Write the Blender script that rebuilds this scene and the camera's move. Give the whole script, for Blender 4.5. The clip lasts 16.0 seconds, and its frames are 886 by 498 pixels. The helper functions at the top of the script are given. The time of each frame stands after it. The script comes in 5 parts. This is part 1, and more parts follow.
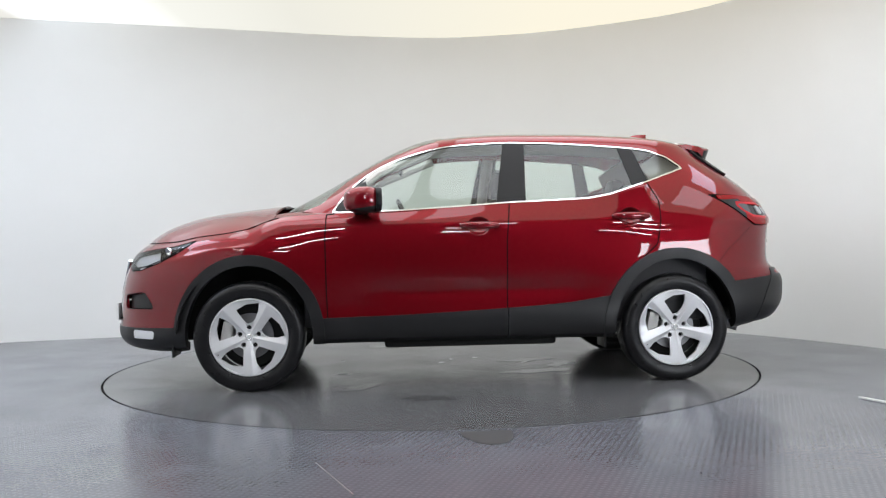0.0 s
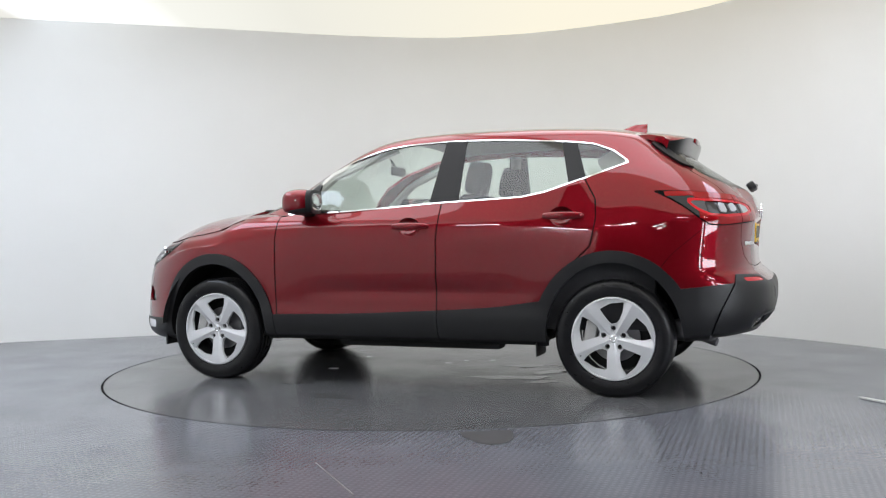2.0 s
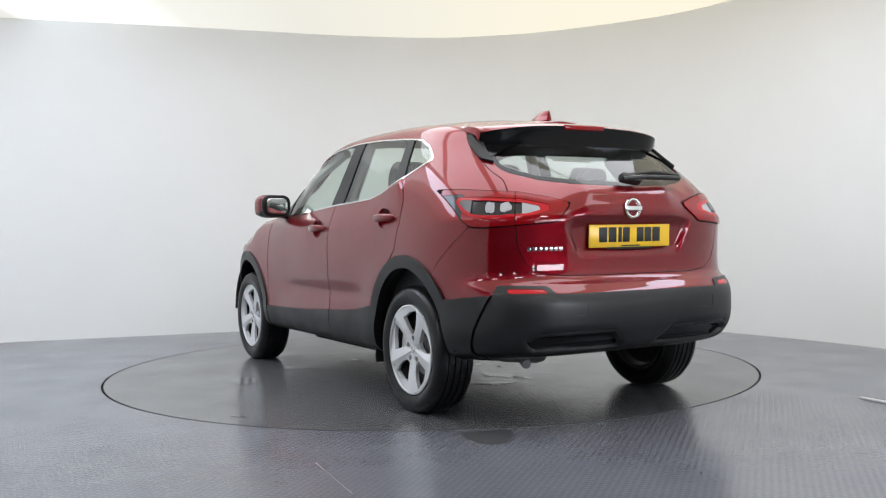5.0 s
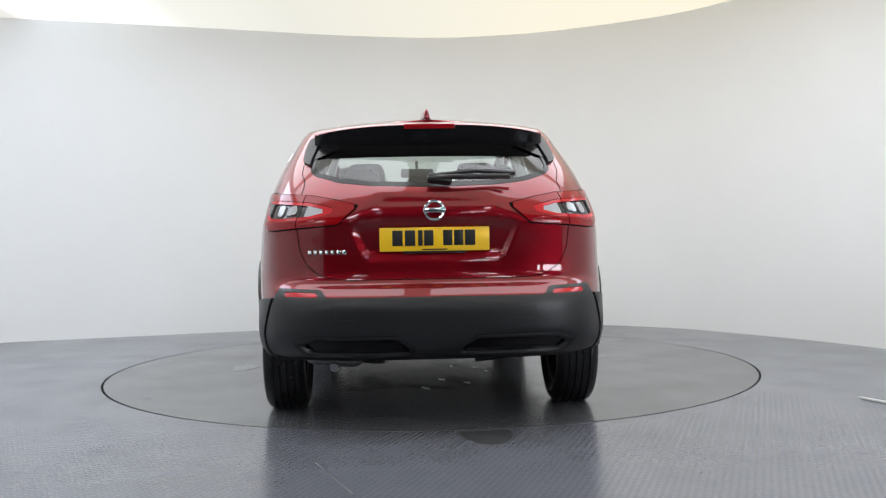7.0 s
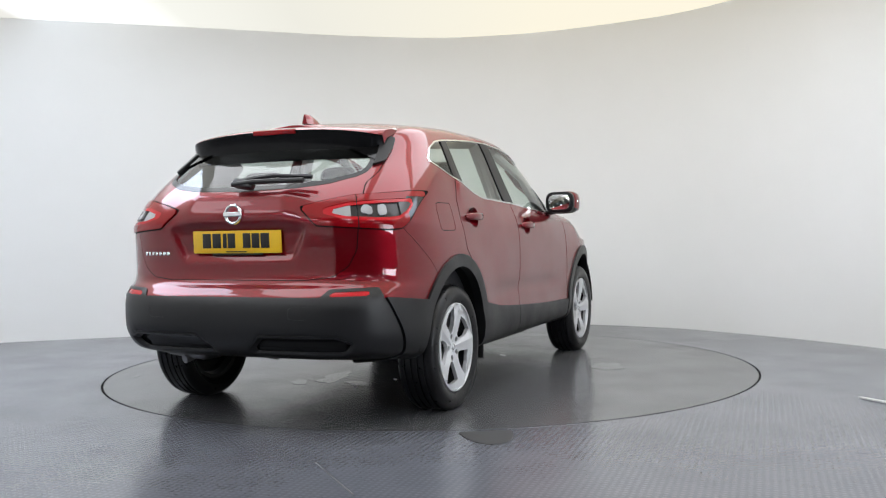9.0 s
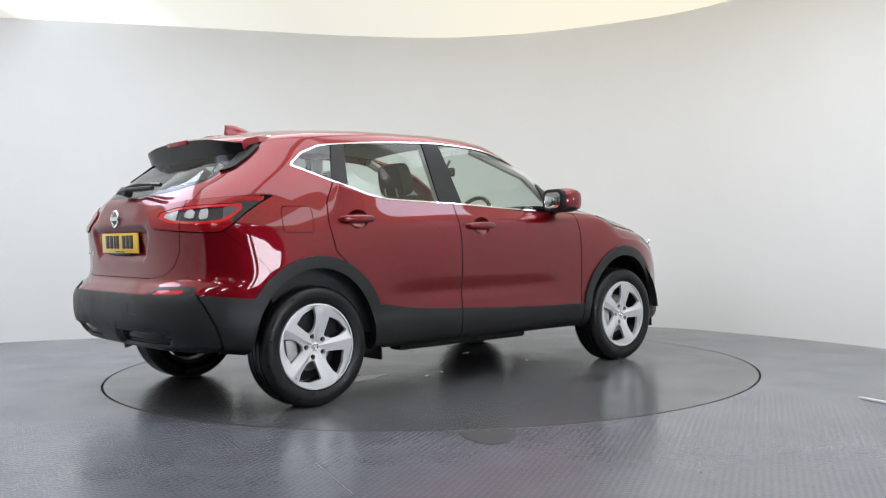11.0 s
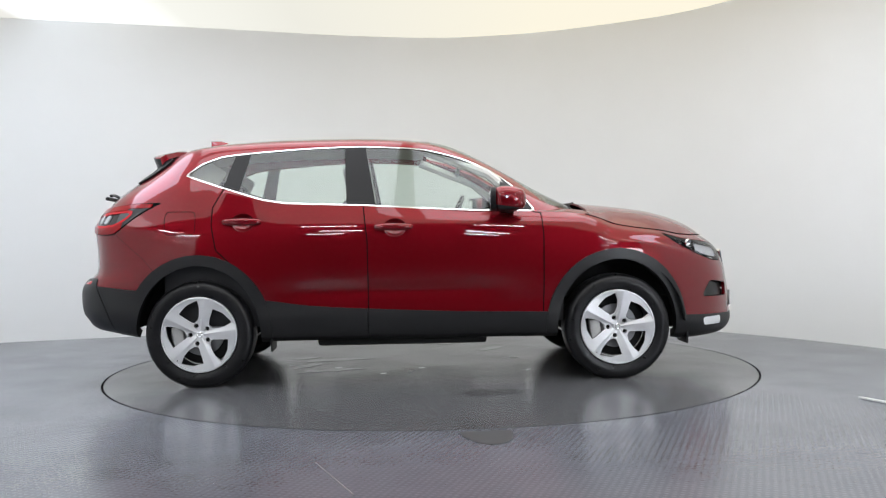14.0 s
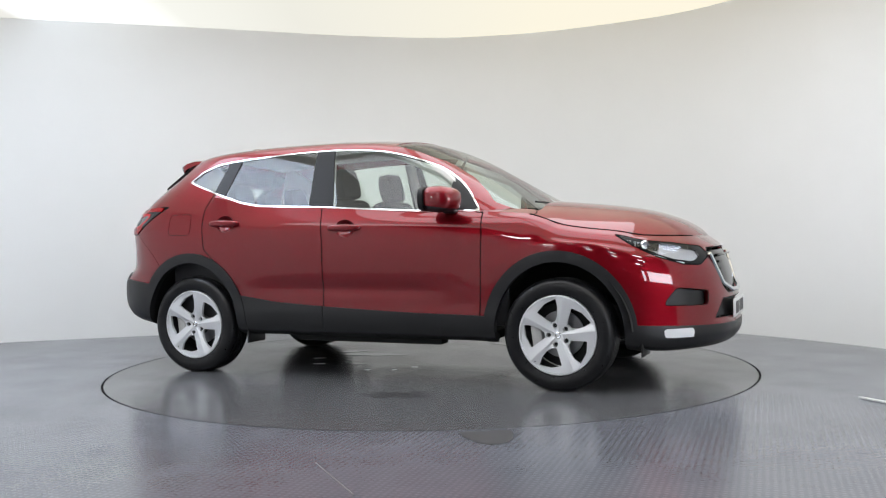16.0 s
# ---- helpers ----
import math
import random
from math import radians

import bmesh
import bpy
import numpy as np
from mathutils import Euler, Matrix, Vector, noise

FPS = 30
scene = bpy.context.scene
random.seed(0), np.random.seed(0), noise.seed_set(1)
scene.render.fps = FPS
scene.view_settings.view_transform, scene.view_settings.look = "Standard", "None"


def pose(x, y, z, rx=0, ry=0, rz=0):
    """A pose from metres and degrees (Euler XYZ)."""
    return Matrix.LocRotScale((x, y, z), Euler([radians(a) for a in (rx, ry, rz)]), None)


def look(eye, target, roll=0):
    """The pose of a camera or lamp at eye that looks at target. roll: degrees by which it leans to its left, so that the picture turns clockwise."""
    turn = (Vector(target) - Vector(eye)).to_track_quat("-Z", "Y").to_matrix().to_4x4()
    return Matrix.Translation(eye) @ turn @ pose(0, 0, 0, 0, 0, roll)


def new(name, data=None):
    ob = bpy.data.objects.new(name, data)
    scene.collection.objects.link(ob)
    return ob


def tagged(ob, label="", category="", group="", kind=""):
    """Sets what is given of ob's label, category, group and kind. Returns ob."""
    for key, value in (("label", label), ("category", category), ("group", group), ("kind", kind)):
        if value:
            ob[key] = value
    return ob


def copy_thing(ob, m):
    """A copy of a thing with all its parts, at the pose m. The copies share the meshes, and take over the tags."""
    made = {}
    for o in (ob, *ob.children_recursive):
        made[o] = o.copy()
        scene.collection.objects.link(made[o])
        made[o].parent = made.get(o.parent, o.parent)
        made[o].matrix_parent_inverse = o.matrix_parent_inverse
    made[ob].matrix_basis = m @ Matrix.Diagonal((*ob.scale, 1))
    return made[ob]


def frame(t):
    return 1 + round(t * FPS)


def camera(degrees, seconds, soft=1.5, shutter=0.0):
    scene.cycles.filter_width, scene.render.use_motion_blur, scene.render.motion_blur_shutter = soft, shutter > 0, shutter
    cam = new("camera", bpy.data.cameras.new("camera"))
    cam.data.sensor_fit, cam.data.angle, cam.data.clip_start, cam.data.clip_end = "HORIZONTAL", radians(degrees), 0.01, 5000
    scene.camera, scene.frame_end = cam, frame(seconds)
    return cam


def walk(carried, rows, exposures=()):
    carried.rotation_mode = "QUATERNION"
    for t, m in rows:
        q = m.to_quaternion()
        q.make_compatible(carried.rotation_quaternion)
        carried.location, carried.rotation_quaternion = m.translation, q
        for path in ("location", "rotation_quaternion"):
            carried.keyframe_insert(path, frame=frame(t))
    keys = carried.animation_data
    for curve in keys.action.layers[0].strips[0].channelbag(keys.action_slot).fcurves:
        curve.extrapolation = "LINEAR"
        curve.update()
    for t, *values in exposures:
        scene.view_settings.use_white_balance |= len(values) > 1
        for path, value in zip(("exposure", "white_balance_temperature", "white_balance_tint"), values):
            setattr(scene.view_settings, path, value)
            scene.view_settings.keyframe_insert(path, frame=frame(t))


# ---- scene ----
cam = camera(50.99, 16.0, soft=1.2)
EYE = Vector((0.0, -6.657, 0.9426))
YAW, PITCH, ROLL = radians(-0.773), radians(-0.944), -0.924
AHEAD = Vector((-math.sin(YAW) * math.cos(PITCH), math.cos(YAW) * math.cos(PITCH), math.sin(PITCH)))
STAND = look(EYE, EYE + AHEAD, ROLL)
walk(cam, [(0.0, STAND), (16.0, STAND)], exposures=[(0.0, 0.13), (16.0, 0.13)])

# ---------------------------------------------------------------- world
world = bpy.data.worlds.new("world")
world.use_nodes = True
world.node_tree.nodes["Background"].inputs[0].default_value = (0.02, 0.02, 0.022, 1)
world.node_tree.nodes["Background"].inputs[1].default_value = 1.0
scene.world = world
CEILING_GLOW, PANEL_GLOW, TUBE_GLOW, DAYLIGHT_GLOW = 0.88, 3.45, 50.0, 14.0


# ---------------------------------------------------------------- materials
class Mat:
    """A node material with a principled surface and short ways to vary it."""

    def __init__(self, name, color, rough=0.5, metal=0.0, coat=0.0, coat_rough=0.03, ior=1.5):
        self.m = bpy.data.materials.new(name)
        self.m.use_nodes = True
        self.nt = self.m.node_tree
        self.p = self.nt.nodes["Principled BSDF"]
        self.set("Base Color", (*color, 1))
        self.set("Roughness", rough)
        self.set("Metallic", metal)
        self.set("IOR", ior)
        self.set("Coat Weight", coat)
        self.set("Coat Roughness", coat_rough)

    def set(self, key, value):
        self.p.inputs[key].default_value = value

    def node(self, kind, **values):
        n = self.nt.nodes.new(kind)
        for k, v in values.items():
            n.inputs[k].default_value = v
        return n

    def link(self, a, b):
        self.nt.links.new(a, b)

    def coords(self, scale=(1, 1, 1), turn=(0, 0, 0)):
        c, mp = self.node("ShaderNodeTexCoord"), self.node("ShaderNodeMapping")
        mp.inputs["Scale"].default_value = scale
        mp.inputs["Rotation"].default_value = turn
        self.link(c.outputs["Object"], mp.inputs["Vector"])
        return mp.outputs["Vector"]

    def noise(self, scale, detail=4.0, rough=0.55, stretch=(1, 1, 1)):
        n = self.node("ShaderNodeTexNoise", Scale=scale, Detail=detail, Roughness=rough)
        self.link(self.coords(stretch), n.inputs["Vector"])
        return n.outputs["Fac"]

    def ramp(self, fac, stops):
        r = self.node("ShaderNodeValToRGB")
        el = r.color_ramp.elements
        while len(el) < len(stops):
            el.new(0.5)
        for e, (at, c) in zip(el, stops):
            e.position, e.color = at, (*c, 1) if len(c) == 3 else c
        self.link(fac, r.inputs["Fac"])
        return r.outputs["Color"]

    def span(self, fac, a, b, lo, hi):
        r = self.node("ShaderNodeMapRange")
        for k, v in zip(("From Min", "From Max", "To Min", "To Max"), (a, b, lo, hi)):
            r.inputs[k].default_value = v
        self.link(fac, r.inputs["Value"])
        return r.outputs["Result"]

    def bump(self, height, strength=0.2, distance=0.002, coat=False):
        b = self.node("ShaderNodeBump", Strength=strength, Distance=distance)
        self.link(height, b.inputs["Height"])
        self.link(b.outputs["Normal"], self.p.inputs["Normal"])
        if coat:
            self.link(b.outputs["Normal"], self.p.inputs["Coat Normal"])
        return b

    def to(self, out, key):
        self.link(out, self.p.inputs[key])


def glow(name, color, strength):
    m = bpy.data.materials.new(name)
    m.use_nodes = True
    nt = m.node_tree
    nt.nodes.remove(nt.nodes["Principled BSDF"])
    e = nt.nodes.new("ShaderNodeEmission")
    e.inputs[0].default_value, e.inputs[1].default_value = (*color, 1), strength
    nt.links.new(e.outputs[0], nt.nodes["Material Output"].inputs[0])
    return m


def pane(name, tint, gloss=0.03):
    """Thin clear glass: tinted see-through with a Fresnel gloss."""
    m = bpy.data.materials.new(name)
    m.use_nodes = True
    nt = m.node_tree
    nt.nodes.remove(nt.nodes["Principled BSDF"])
    t, g, x, f, w, a = (nt.nodes.new("ShaderNode" + k) for k in ("BsdfTransparent", "BsdfGlossy", "MixShader", "LayerWeight", "Math", "Math"))
    t.inputs[0].default_value, g.inputs["Roughness"].default_value = (*tint, 1), gloss
    f.inputs["Blend"].default_value = 0.5
    w.operation, w.inputs[1].default_value = "POWER", 5.0
    a.operation, a.inputs[1].default_value, a.inputs[2].default_value = "MULTIPLY_ADD", 0.92, 0.075
    nt.links.new(f.outputs["Facing"], w.inputs[0])
    nt.links.new(w.outputs[0], a.inputs[0])
    nt.links.new(a.outputs[0], x.inputs[0])
    nt.links.new(t.outputs[0], x.inputs[1])
    nt.links.new(g.outputs[0], x.inputs[2])
    nt.links.new(x.outputs[0], nt.nodes["Material Output"].inputs[0])
    return m


def make_paint():
    m = Mat("red_metallic_paint", (0.19, 0.003, 0.006), 0.38, 0.6, 1.0, 0.012)
    m.set("Specular IOR Level", 0.05)
    m.set("Coat IOR", 1.54)
    flake = m.noise(900, 1.0)
    m.to(m.ramp(flake, [(0.35, (0.130, 0.002, 0.005)), (0.7, (0.215, 0.003, 0.010))]), "Base Color")
    m.to(m.span(m.noise(3.0), 0.3, 0.7, 0.35, 0.42), "Roughness")
    peel = m.noise(160, 2.0)
    b = m.node("ShaderNodeBump", Strength=0.012, Distance=0.001)
    m.link(peel, b.inputs["Height"])
    m.link(b.outputs["Normal"], m.p.inputs["Coat Normal"])
    return m.m


def make_plastic(name="black_textured_plastic", base=0.007, rough=0.42, scale=1400):
    m = Mat(name, (base, base * 1.01, base * 1.12), rough)
    m.set("Specular IOR Level", 0.5)
    g = m.noise(scale, 2.0)
    m.bump(g, 0.12, 0.0006)
    m.to(m.span(m.noise(6.0), 0.3, 0.7, rough - 0.06, rough + 0.06), "Roughness")
    return m.m


def make_rubber():
    m = Mat("black_tyre_rubber", (0.008, 0.008, 0.009), 0.4)
    m.set("Specular IOR Level", 0.32)
    m.to(m.ramp(m.noise(9, 5), [(0.3, (0.004, 0.004, 0.005)), (0.75, (0.011, 0.011, 0.012))]), "Base Color")
    m.to(m.span(m.noise(30), 0.3, 0.7, 0.26, 0.42), "Roughness")
    m.bump(m.noise(500, 2), 0.1, 0.0006)
    return m.m


def make_alloy():
    m = Mat("silver_painted_alloy", (0.66, 0.67, 0.69), 0.42, 0.4, 0.25, 0.12)
    m.to(m.span(m.noise(12), 0.3, 0.7, 0.38, 0.46), "Roughness")
    return m.m


def plain(name, color, rough=0.5, metal=0.0, coat=0.0, grain=300, vary=0.12, spec=0.5):
    m = Mat(name, color, rough, metal, coat)
    m.set("Specular IOR Level", spec)
    lo, hi = ([c * (1 - vary) for c in color], [min(1, c * (1 + vary)) for c in color])
    m.to(m.ramp(m.noise(grain, 3), [(0.3, lo), (0.7, hi)]), "Base Color")
    return m.m


def make_lens(name, color, rough=0.08):
    m = Mat(name, color, rough, 0, 0.35, 0.02)
    m.set("Specular IOR Level", 0.2)
    m.bump(m.noise(90, 1, stretch=(1, 1, 4)), 0.12, 0.002)
    return m.m


def make_wall():
    m = Mat("white_studio_paint", (0.81, 0.805, 0.79), 0.62)
    soil = m.noise(0.7, 5)
    m.to(m.ramp(soil, [(0.3, (0.785, 0.79, 0.772)), (0.7, (0.82, 0.825, 0.812))]), "Base Color")
    m.bump(m.noise(45, 4), 0.06, 0.002)
    return m.m


def make_floor(name, studs=True, tone=(1.0, 1.0, 1.0)):
    """Dark grey studded rubber with a worn waxed sheen, scuffs and damp stains."""
    m = Mat(name, (0.09, 0.092, 0.096), 0.4)
    big, mid, fine = m.noise(0.7, 5, 0.6), m.noise(2.2, 3, 0.5), m.noise(70, 4, 0.65)
    out = m.ramp(big, [(at, [c * k for c, k in zip(rgb, tone)]) for at, rgb in ((0.28, (0.112, 0.118, 0.138)), (0.5, (0.130, 0.137, 0.160)), (0.74, (0.148, 0.155, 0.181)))])

    # multiplies in random wear and, for studs, painted relief shading
    def worn(base, wear, amount):
        mix = m.node("ShaderNodeMix")
        mix.data_type, mix.blend_type = "RGBA", "MULTIPLY"
        mix.inputs["Factor"].default_value = amount
        m.link(base, mix.inputs["A"])
        m.link(wear, mix.inputs["B"])
        return mix.outputs["Result"]

    out = worn(out, m.ramp(fine, [(0.3, (0.6, 0.6, 0.6)), (0.72, (1.25, 1.25, 1.28))]), 0.38)
    out = worn(out, m.ramp(m.noise(3.2, 5, 0.65), [(0.42, (1, 1, 1)), (0.62, (1.18, 1.17, 1.15)), (0.68, (1, 1, 1))]), 0.5)
    m.to(m.span(mid, 0.3, 0.72, 0.18, 0.25), "Roughness")
    m.set("Specular IOR Level", 0.6)
    if studs:
        # rows of small raised lozenges, relief also shaded into the colour, tops paler
        w1, w2 = m.node("ShaderNodeTexWave", Scale=11.0), m.node("ShaderNodeTexWave", Scale=11.0)
        m.link(m.coords((1, 1, 1), (0, 0, radians(20))), w1.inputs["Vector"])
        m.link(m.coords((1, 1, 1), (0, 0, radians(-70))), w2.inputs["Vector"])
        mul = m.node("ShaderNodeMath")
        mul.operation = "MULTIPLY"
        m.link(w1.outputs["Fac"], mul.inputs[0])
        m.link(w2.outputs["Fac"], mul.inputs[1])
        out = worn(out, m.ramp(mul.outputs[0], [(0.1, (0.78, 0.78, 0.78)), (0.7, (1.3, 1.3, 1.3))]), 0.42)
        m.bump(mul.outputs[0], 0.2, 0.0012)
    m.to(out, "Base Color")
    return m.m


PAINT, PLASTIC, RUBBER, ALLOY = make_paint(), make_plastic(), make_rubber(), make_alloy()
CHROME = plain("chrome", (0.82, 0.83, 0.85), 0.10, 1.0, 0, 60, 0.03)
GLOSS_BLACK = plain("gloss_black", (0.004, 0.004, 0.0045), 0.12, 0, 0.0, spec=0.22)
SATIN_BLACK = plain("satin_black", (0.008, 0.008, 0.009), 0.38, spec=0.25)
DARK = plain("black_underbody", (0.010, 0.010, 0.010), 0.75)
# black for the shade in panel gaps, put into the colour
SEAM = plain("black_gap_shade", (0.003, 0.003, 0.003), 0.8, spec=0.08)
# alloy inside the wheel, with its shade put into the base colour
BARREL = plain("shaded_alloy", (0.03, 0.03, 0.032), 0.5, 0.5)
PALE_STEEL = plain("pale_cast_steel", (0.50, 0.50, 0.49), 0.45, 0.5)
STEEL = plain("grey_cast_steel", (0.28, 0.28, 0.29), 0.42, 0.9)
GLASS = pane("green_tinted_glass", (0.80, 0.87, 0.83))
REAR_GLASS = pane("rear_window_glass", (0.66, 0.71, 0.70))
CLEAR = pane("clear_lamp_cover", (0.95, 0.96, 0.97))
FABRIC = plain("charcoal_seat_fabric", (0.030, 0.031, 0.034), 0.85, 0, 0, 25, 0.04, 0.2)
LINING = plain("pale_grey_headlining", (0.55, 0.54, 0.51), 0.9)
TRIM = plain("dark_cabin_plastic", (0.03, 0.03, 0.032), 0.6)
RED_LENS, CLEAR_LENS, SMOKE_LENS = (make_lens("red_lamp_lens", (0.24, 0.003, 0.006)), make_lens("clear_lamp_lens", (0.085, 0.083, 0.090)),
                                    make_lens("smoked_lamp_lens", (0.030, 0.028, 0.031)))
GUIDE_RED = make_lens("bright_red_light_guide", (0.46, 0.008, 0.016))
PALE_LENS = make_lens("pale_grey_lens", (0.36, 0.365, 0.38))
BRIGHT_LENS = make_lens("bright_clear_lens", (0.78, 0.79, 0.81))
MIRROR = plain("silvered_mirror", (0.9, 0.9, 0.9), 0.02, 1.0)
YELLOW = plain("yellow_reflective_plate", (0.85, 0.52, 0.01), 0.35, 0, 0.3, 200, 0.04)
INK = plain("black_plate_print", (0.01, 0.01, 0.01), 0.4)
WHITE_PLASTIC = plain("pale_plastic", (0.7, 0.7, 0.7), 0.4)
WALL, FLOOR, DISC = make_wall(), make_floor("studded_rubber_floor"), make_floor("worn_turntable_rubber", False, (0.70, 0.68, 0.62))
SATIN_FLOOR = plain("dark_cover_rubber", (0.035, 0.036, 0.038), 0.6)
WET = plain("damp_rubber", (0.070, 0.071, 0.074), 0.13, 0, 0, 20, 0.25)
CHIPS = [(0.62, 0.33, 5, 0.045), (-0.67, -0.03, 40, 0.035), (-0.34, -0.35, 20, 0.03), (-0.16, -0.29, 70, 0.03), (-0.83, -0.18, 15, 0.06), (-0.99, 0.09, 30, 0.05),
         (-0.08, -0.13, 10, 0.03), (0.65, -0.31, 60, 0.035)]
STAINS = [(-0.70, 0.40, 5, 0.30), (-0.95, 0.52, 20, 0.16), (-0.72, -0.15, 10, 0.26), (0.1, 1.35, 0, 0.25), (-0.9, 0.1, 70, 0.2), (0.5, 0.9, 40, 0.22), (0.3, -1.2, 15, 0.3), (-1.06, 1.75, 30, 0.07)]
GAP = plain("black_gap", (0.006, 0.006, 0.006), 0.9)


# ---------------------------------------------------------------- mesh tools
def mesh_object(name, verts, faces, material, parent=None, label="", smooth=True, normals=None):
    me = bpy.data.meshes.new(name)
    me.from_pydata([tuple(v) for v in verts], [], [tuple(f) for f in faces])
    if smooth:
        me.polygons.foreach_set("use_smooth", [True] * len(me.polygons))
    me.materials.append(material)
    me.update()
    if normals is not None:
        me.normals_split_custom_set_from_vertices([tuple(n) for n in normals])
    ob = new(name, me)
    ob.parent = parent
    if label:
        tagged(ob, label)
    return ob


def part(name, bm, material, parent, label="", smooth=True, angle=35):
    """Links a bmesh as one mesh object under a thing or a part."""
    me = bpy.data.meshes.new(name)
    bm.normal_update()
    for f in bm.faces:
        f.smooth = smooth
    for e in bm.edges:
        if len(e.link_faces) == 2 and e.calc_face_angle(0) > radians(angle):
            e.smooth = False
    bm.to_mesh(me)
    bm.free()
    me.materials.append(material)
    ob = new(name, me)
    ob.parent = parent
    if label:
        tagged(ob, label)
    return ob


def empty(name, **tags):
    return tagged(new(name), **tags)


def box(size, at=(0, 0, 0), turn=(0, 0, 0), bevel=0.0, segments=2):
    bm = bmesh.new()
    bmesh.ops.create_cube(bm, size=1)
    bmesh.ops.scale(bm, vec=size, verts=bm.verts)
    if bevel:
        bmesh.ops.bevel(bm, geom=list(bm.edges), offset=bevel, segments=segments, affect="EDGES", profile=0.5)
    bm.transform(pose(*at, *turn))
    return bm


def join(*bms):
    out = bms[0]
    for b in bms[1:]:
        me = bpy.data.meshes.new("t")
        b.to_mesh(me)
        b.free()
        out.from_mesh(me)
        bpy.data.meshes.remove(me)
    return out


def lathe(profile, n=48, closed=False):
    """Turns (radius, y) pairs round the y axis."""
    bm = bmesh.new()
    rings = [[bm.verts.new((r * math.cos(2 * math.pi * i / n), y, r * math.sin(2 * math.pi * i / n))) for i in range(n)] for r, y in profile]
    pairs = list(zip(rings, rings[1:])) + ([(rings[-1], rings[0])] if closed else [])
    for a, b in pairs:
        for i in range(n):
            bm.faces.new((a[i], a[(i + 1) % n], b[(i + 1) % n], b[i]))
    bmesh.ops.recalc_face_normals(bm, faces=bm.faces)
    return bm


def tube(points, radius, n=8):
    """A round bar along points."""
    bm, rings = bmesh.new(), []
    pts = [Vector(p) for p in points]
    for i, p in enumerate(pts):
        d = (pts[min(i + 1, len(pts) - 1)] - pts[max(i - 1, 0)]).normalized()
        side = d.orthogonal().normalized() if i == 0 else (side - d * side.dot(d)).normalized()
        up = d.cross(side)
        rings.append([bm.verts.new(p + radius * (math.cos(a) * side + math.sin(a) * up)) for a in (2 * math.pi * k / n for k in range(n))])
    for a, b in zip(rings, rings[1:]):
        for k in range(n):
            bm.faces.new((a[k], a[(k + 1) % n], b[(k + 1) % n], b[k]))
    bm.faces.new(rings[0][::-1])
    bm.faces.new(rings[-1])
    return bm


def prism(poly, depth, at=(0, 0, 0), turn=(0, 0, 0), bevel=0.0):
    """A flat polygon in x and y given thickness along z."""
    bm = bmesh.new()
    lo = [bm.verts.new((x, y, 0)) for x, y in poly]
    hi = [bm.verts.new((x, y, depth)) for x, y in poly]
    n = len(poly)
    bm.faces.new(lo[::-1])
    bm.faces.new(hi)
    for i in range(n):
        bm.faces.new((lo[i], lo[(i + 1) % n], hi[(i + 1) % n], hi[i]))
    bmesh.ops.recalc_face_normals(bm, faces=bm.faces)
    if bevel:
        bmesh.ops.bevel(bm, geom=list(bm.edges), offset=bevel, segments=2, affect="EDGES", profile=0.5)
    bm.transform(pose(*at, *turn))
    return bm


def spline(keys, x):
    """A smooth monotone-friendly curve through (x, value) keys, by cubic Hermite."""
    keys = sorted(keys)
    kx, ky = np.array([k[0] for k in keys]), np.array([k[1] for k in keys])
    d = np.diff(ky) / np.diff(kx)
    m = np.concatenate([[d[0]], np.where(d[:-1] * d[1:] > 0, 2 * d[:-1] * d[1:] / np.where(d[:-1] + d[1:] == 0, 1, d[:-1] + d[1:]), 0), [d[-1]]])
    x = np.clip(np.asarray(x, float), kx[0], kx[-1])
    i = np.clip(np.searchsorted(kx, x) - 1, 0, len(kx) - 2)
    w = kx[i + 1] - kx[i]
    s = (x - kx[i]) / w
    return (2 * s**3 - 3 * s**2 + 1) * ky[i] + (s**3 - 2 * s**2 + s) * w * m[i] + (3 * s**2 - 2 * s**3) * ky[i + 1] + (s**3 - s**2) * w * m[i + 1]


def rounded(poly, radius=0.02, steps=5):
    """A closed polygon with its corners rounded."""
    out, n = [], len(poly)
    for i in range(n):
        p, a, b = (np.array(poly[j % n], float) for j in (i, i - 1, i + 1))
        la, lb = np.linalg.norm(a - p), np.linalg.norm(b - p)
        r = min(radius, la * 0.45, lb * 0.45)
        s, e = p + (a - p) / la * r, p + (b - p) / lb * r
        for k in range(steps + 1):
            t = k / steps
            out.append((1 - t) ** 2 * s + 2 * t * (1 - t) * p + t * t * e)
    return np.array(out)


def inside_distance(poly, q):
    """Signed distance of points q to a closed polygon, negative inside."""
    poly = np.asarray(poly, float)
    a, b = poly, np.roll(poly, -1, 0)
    best, odd = np.full(len(q), 1e9), np.zeros(len(q), bool)
    for (ax, ay), (bx, by) in zip(a, b):
        dx, dy = bx - ax, by - ay
        t = np.clip(((q[:, 0] - ax) * dx + (q[:, 1] - ay) * dy) / max(dx * dx + dy * dy, 1e-12), 0, 1)
        best = np.minimum(best, np.hypot(q[:, 0] - ax - t * dx, q[:, 1] - ay - t * dy))
        if ay != by:
            odd ^= ((ay > q[:, 1]) != (by > q[:, 1])) & (q[:, 0] < (bx - ax) * (q[:, 1] - ay) / (by - ay) + ax)
    return np.where(odd, -best, best)


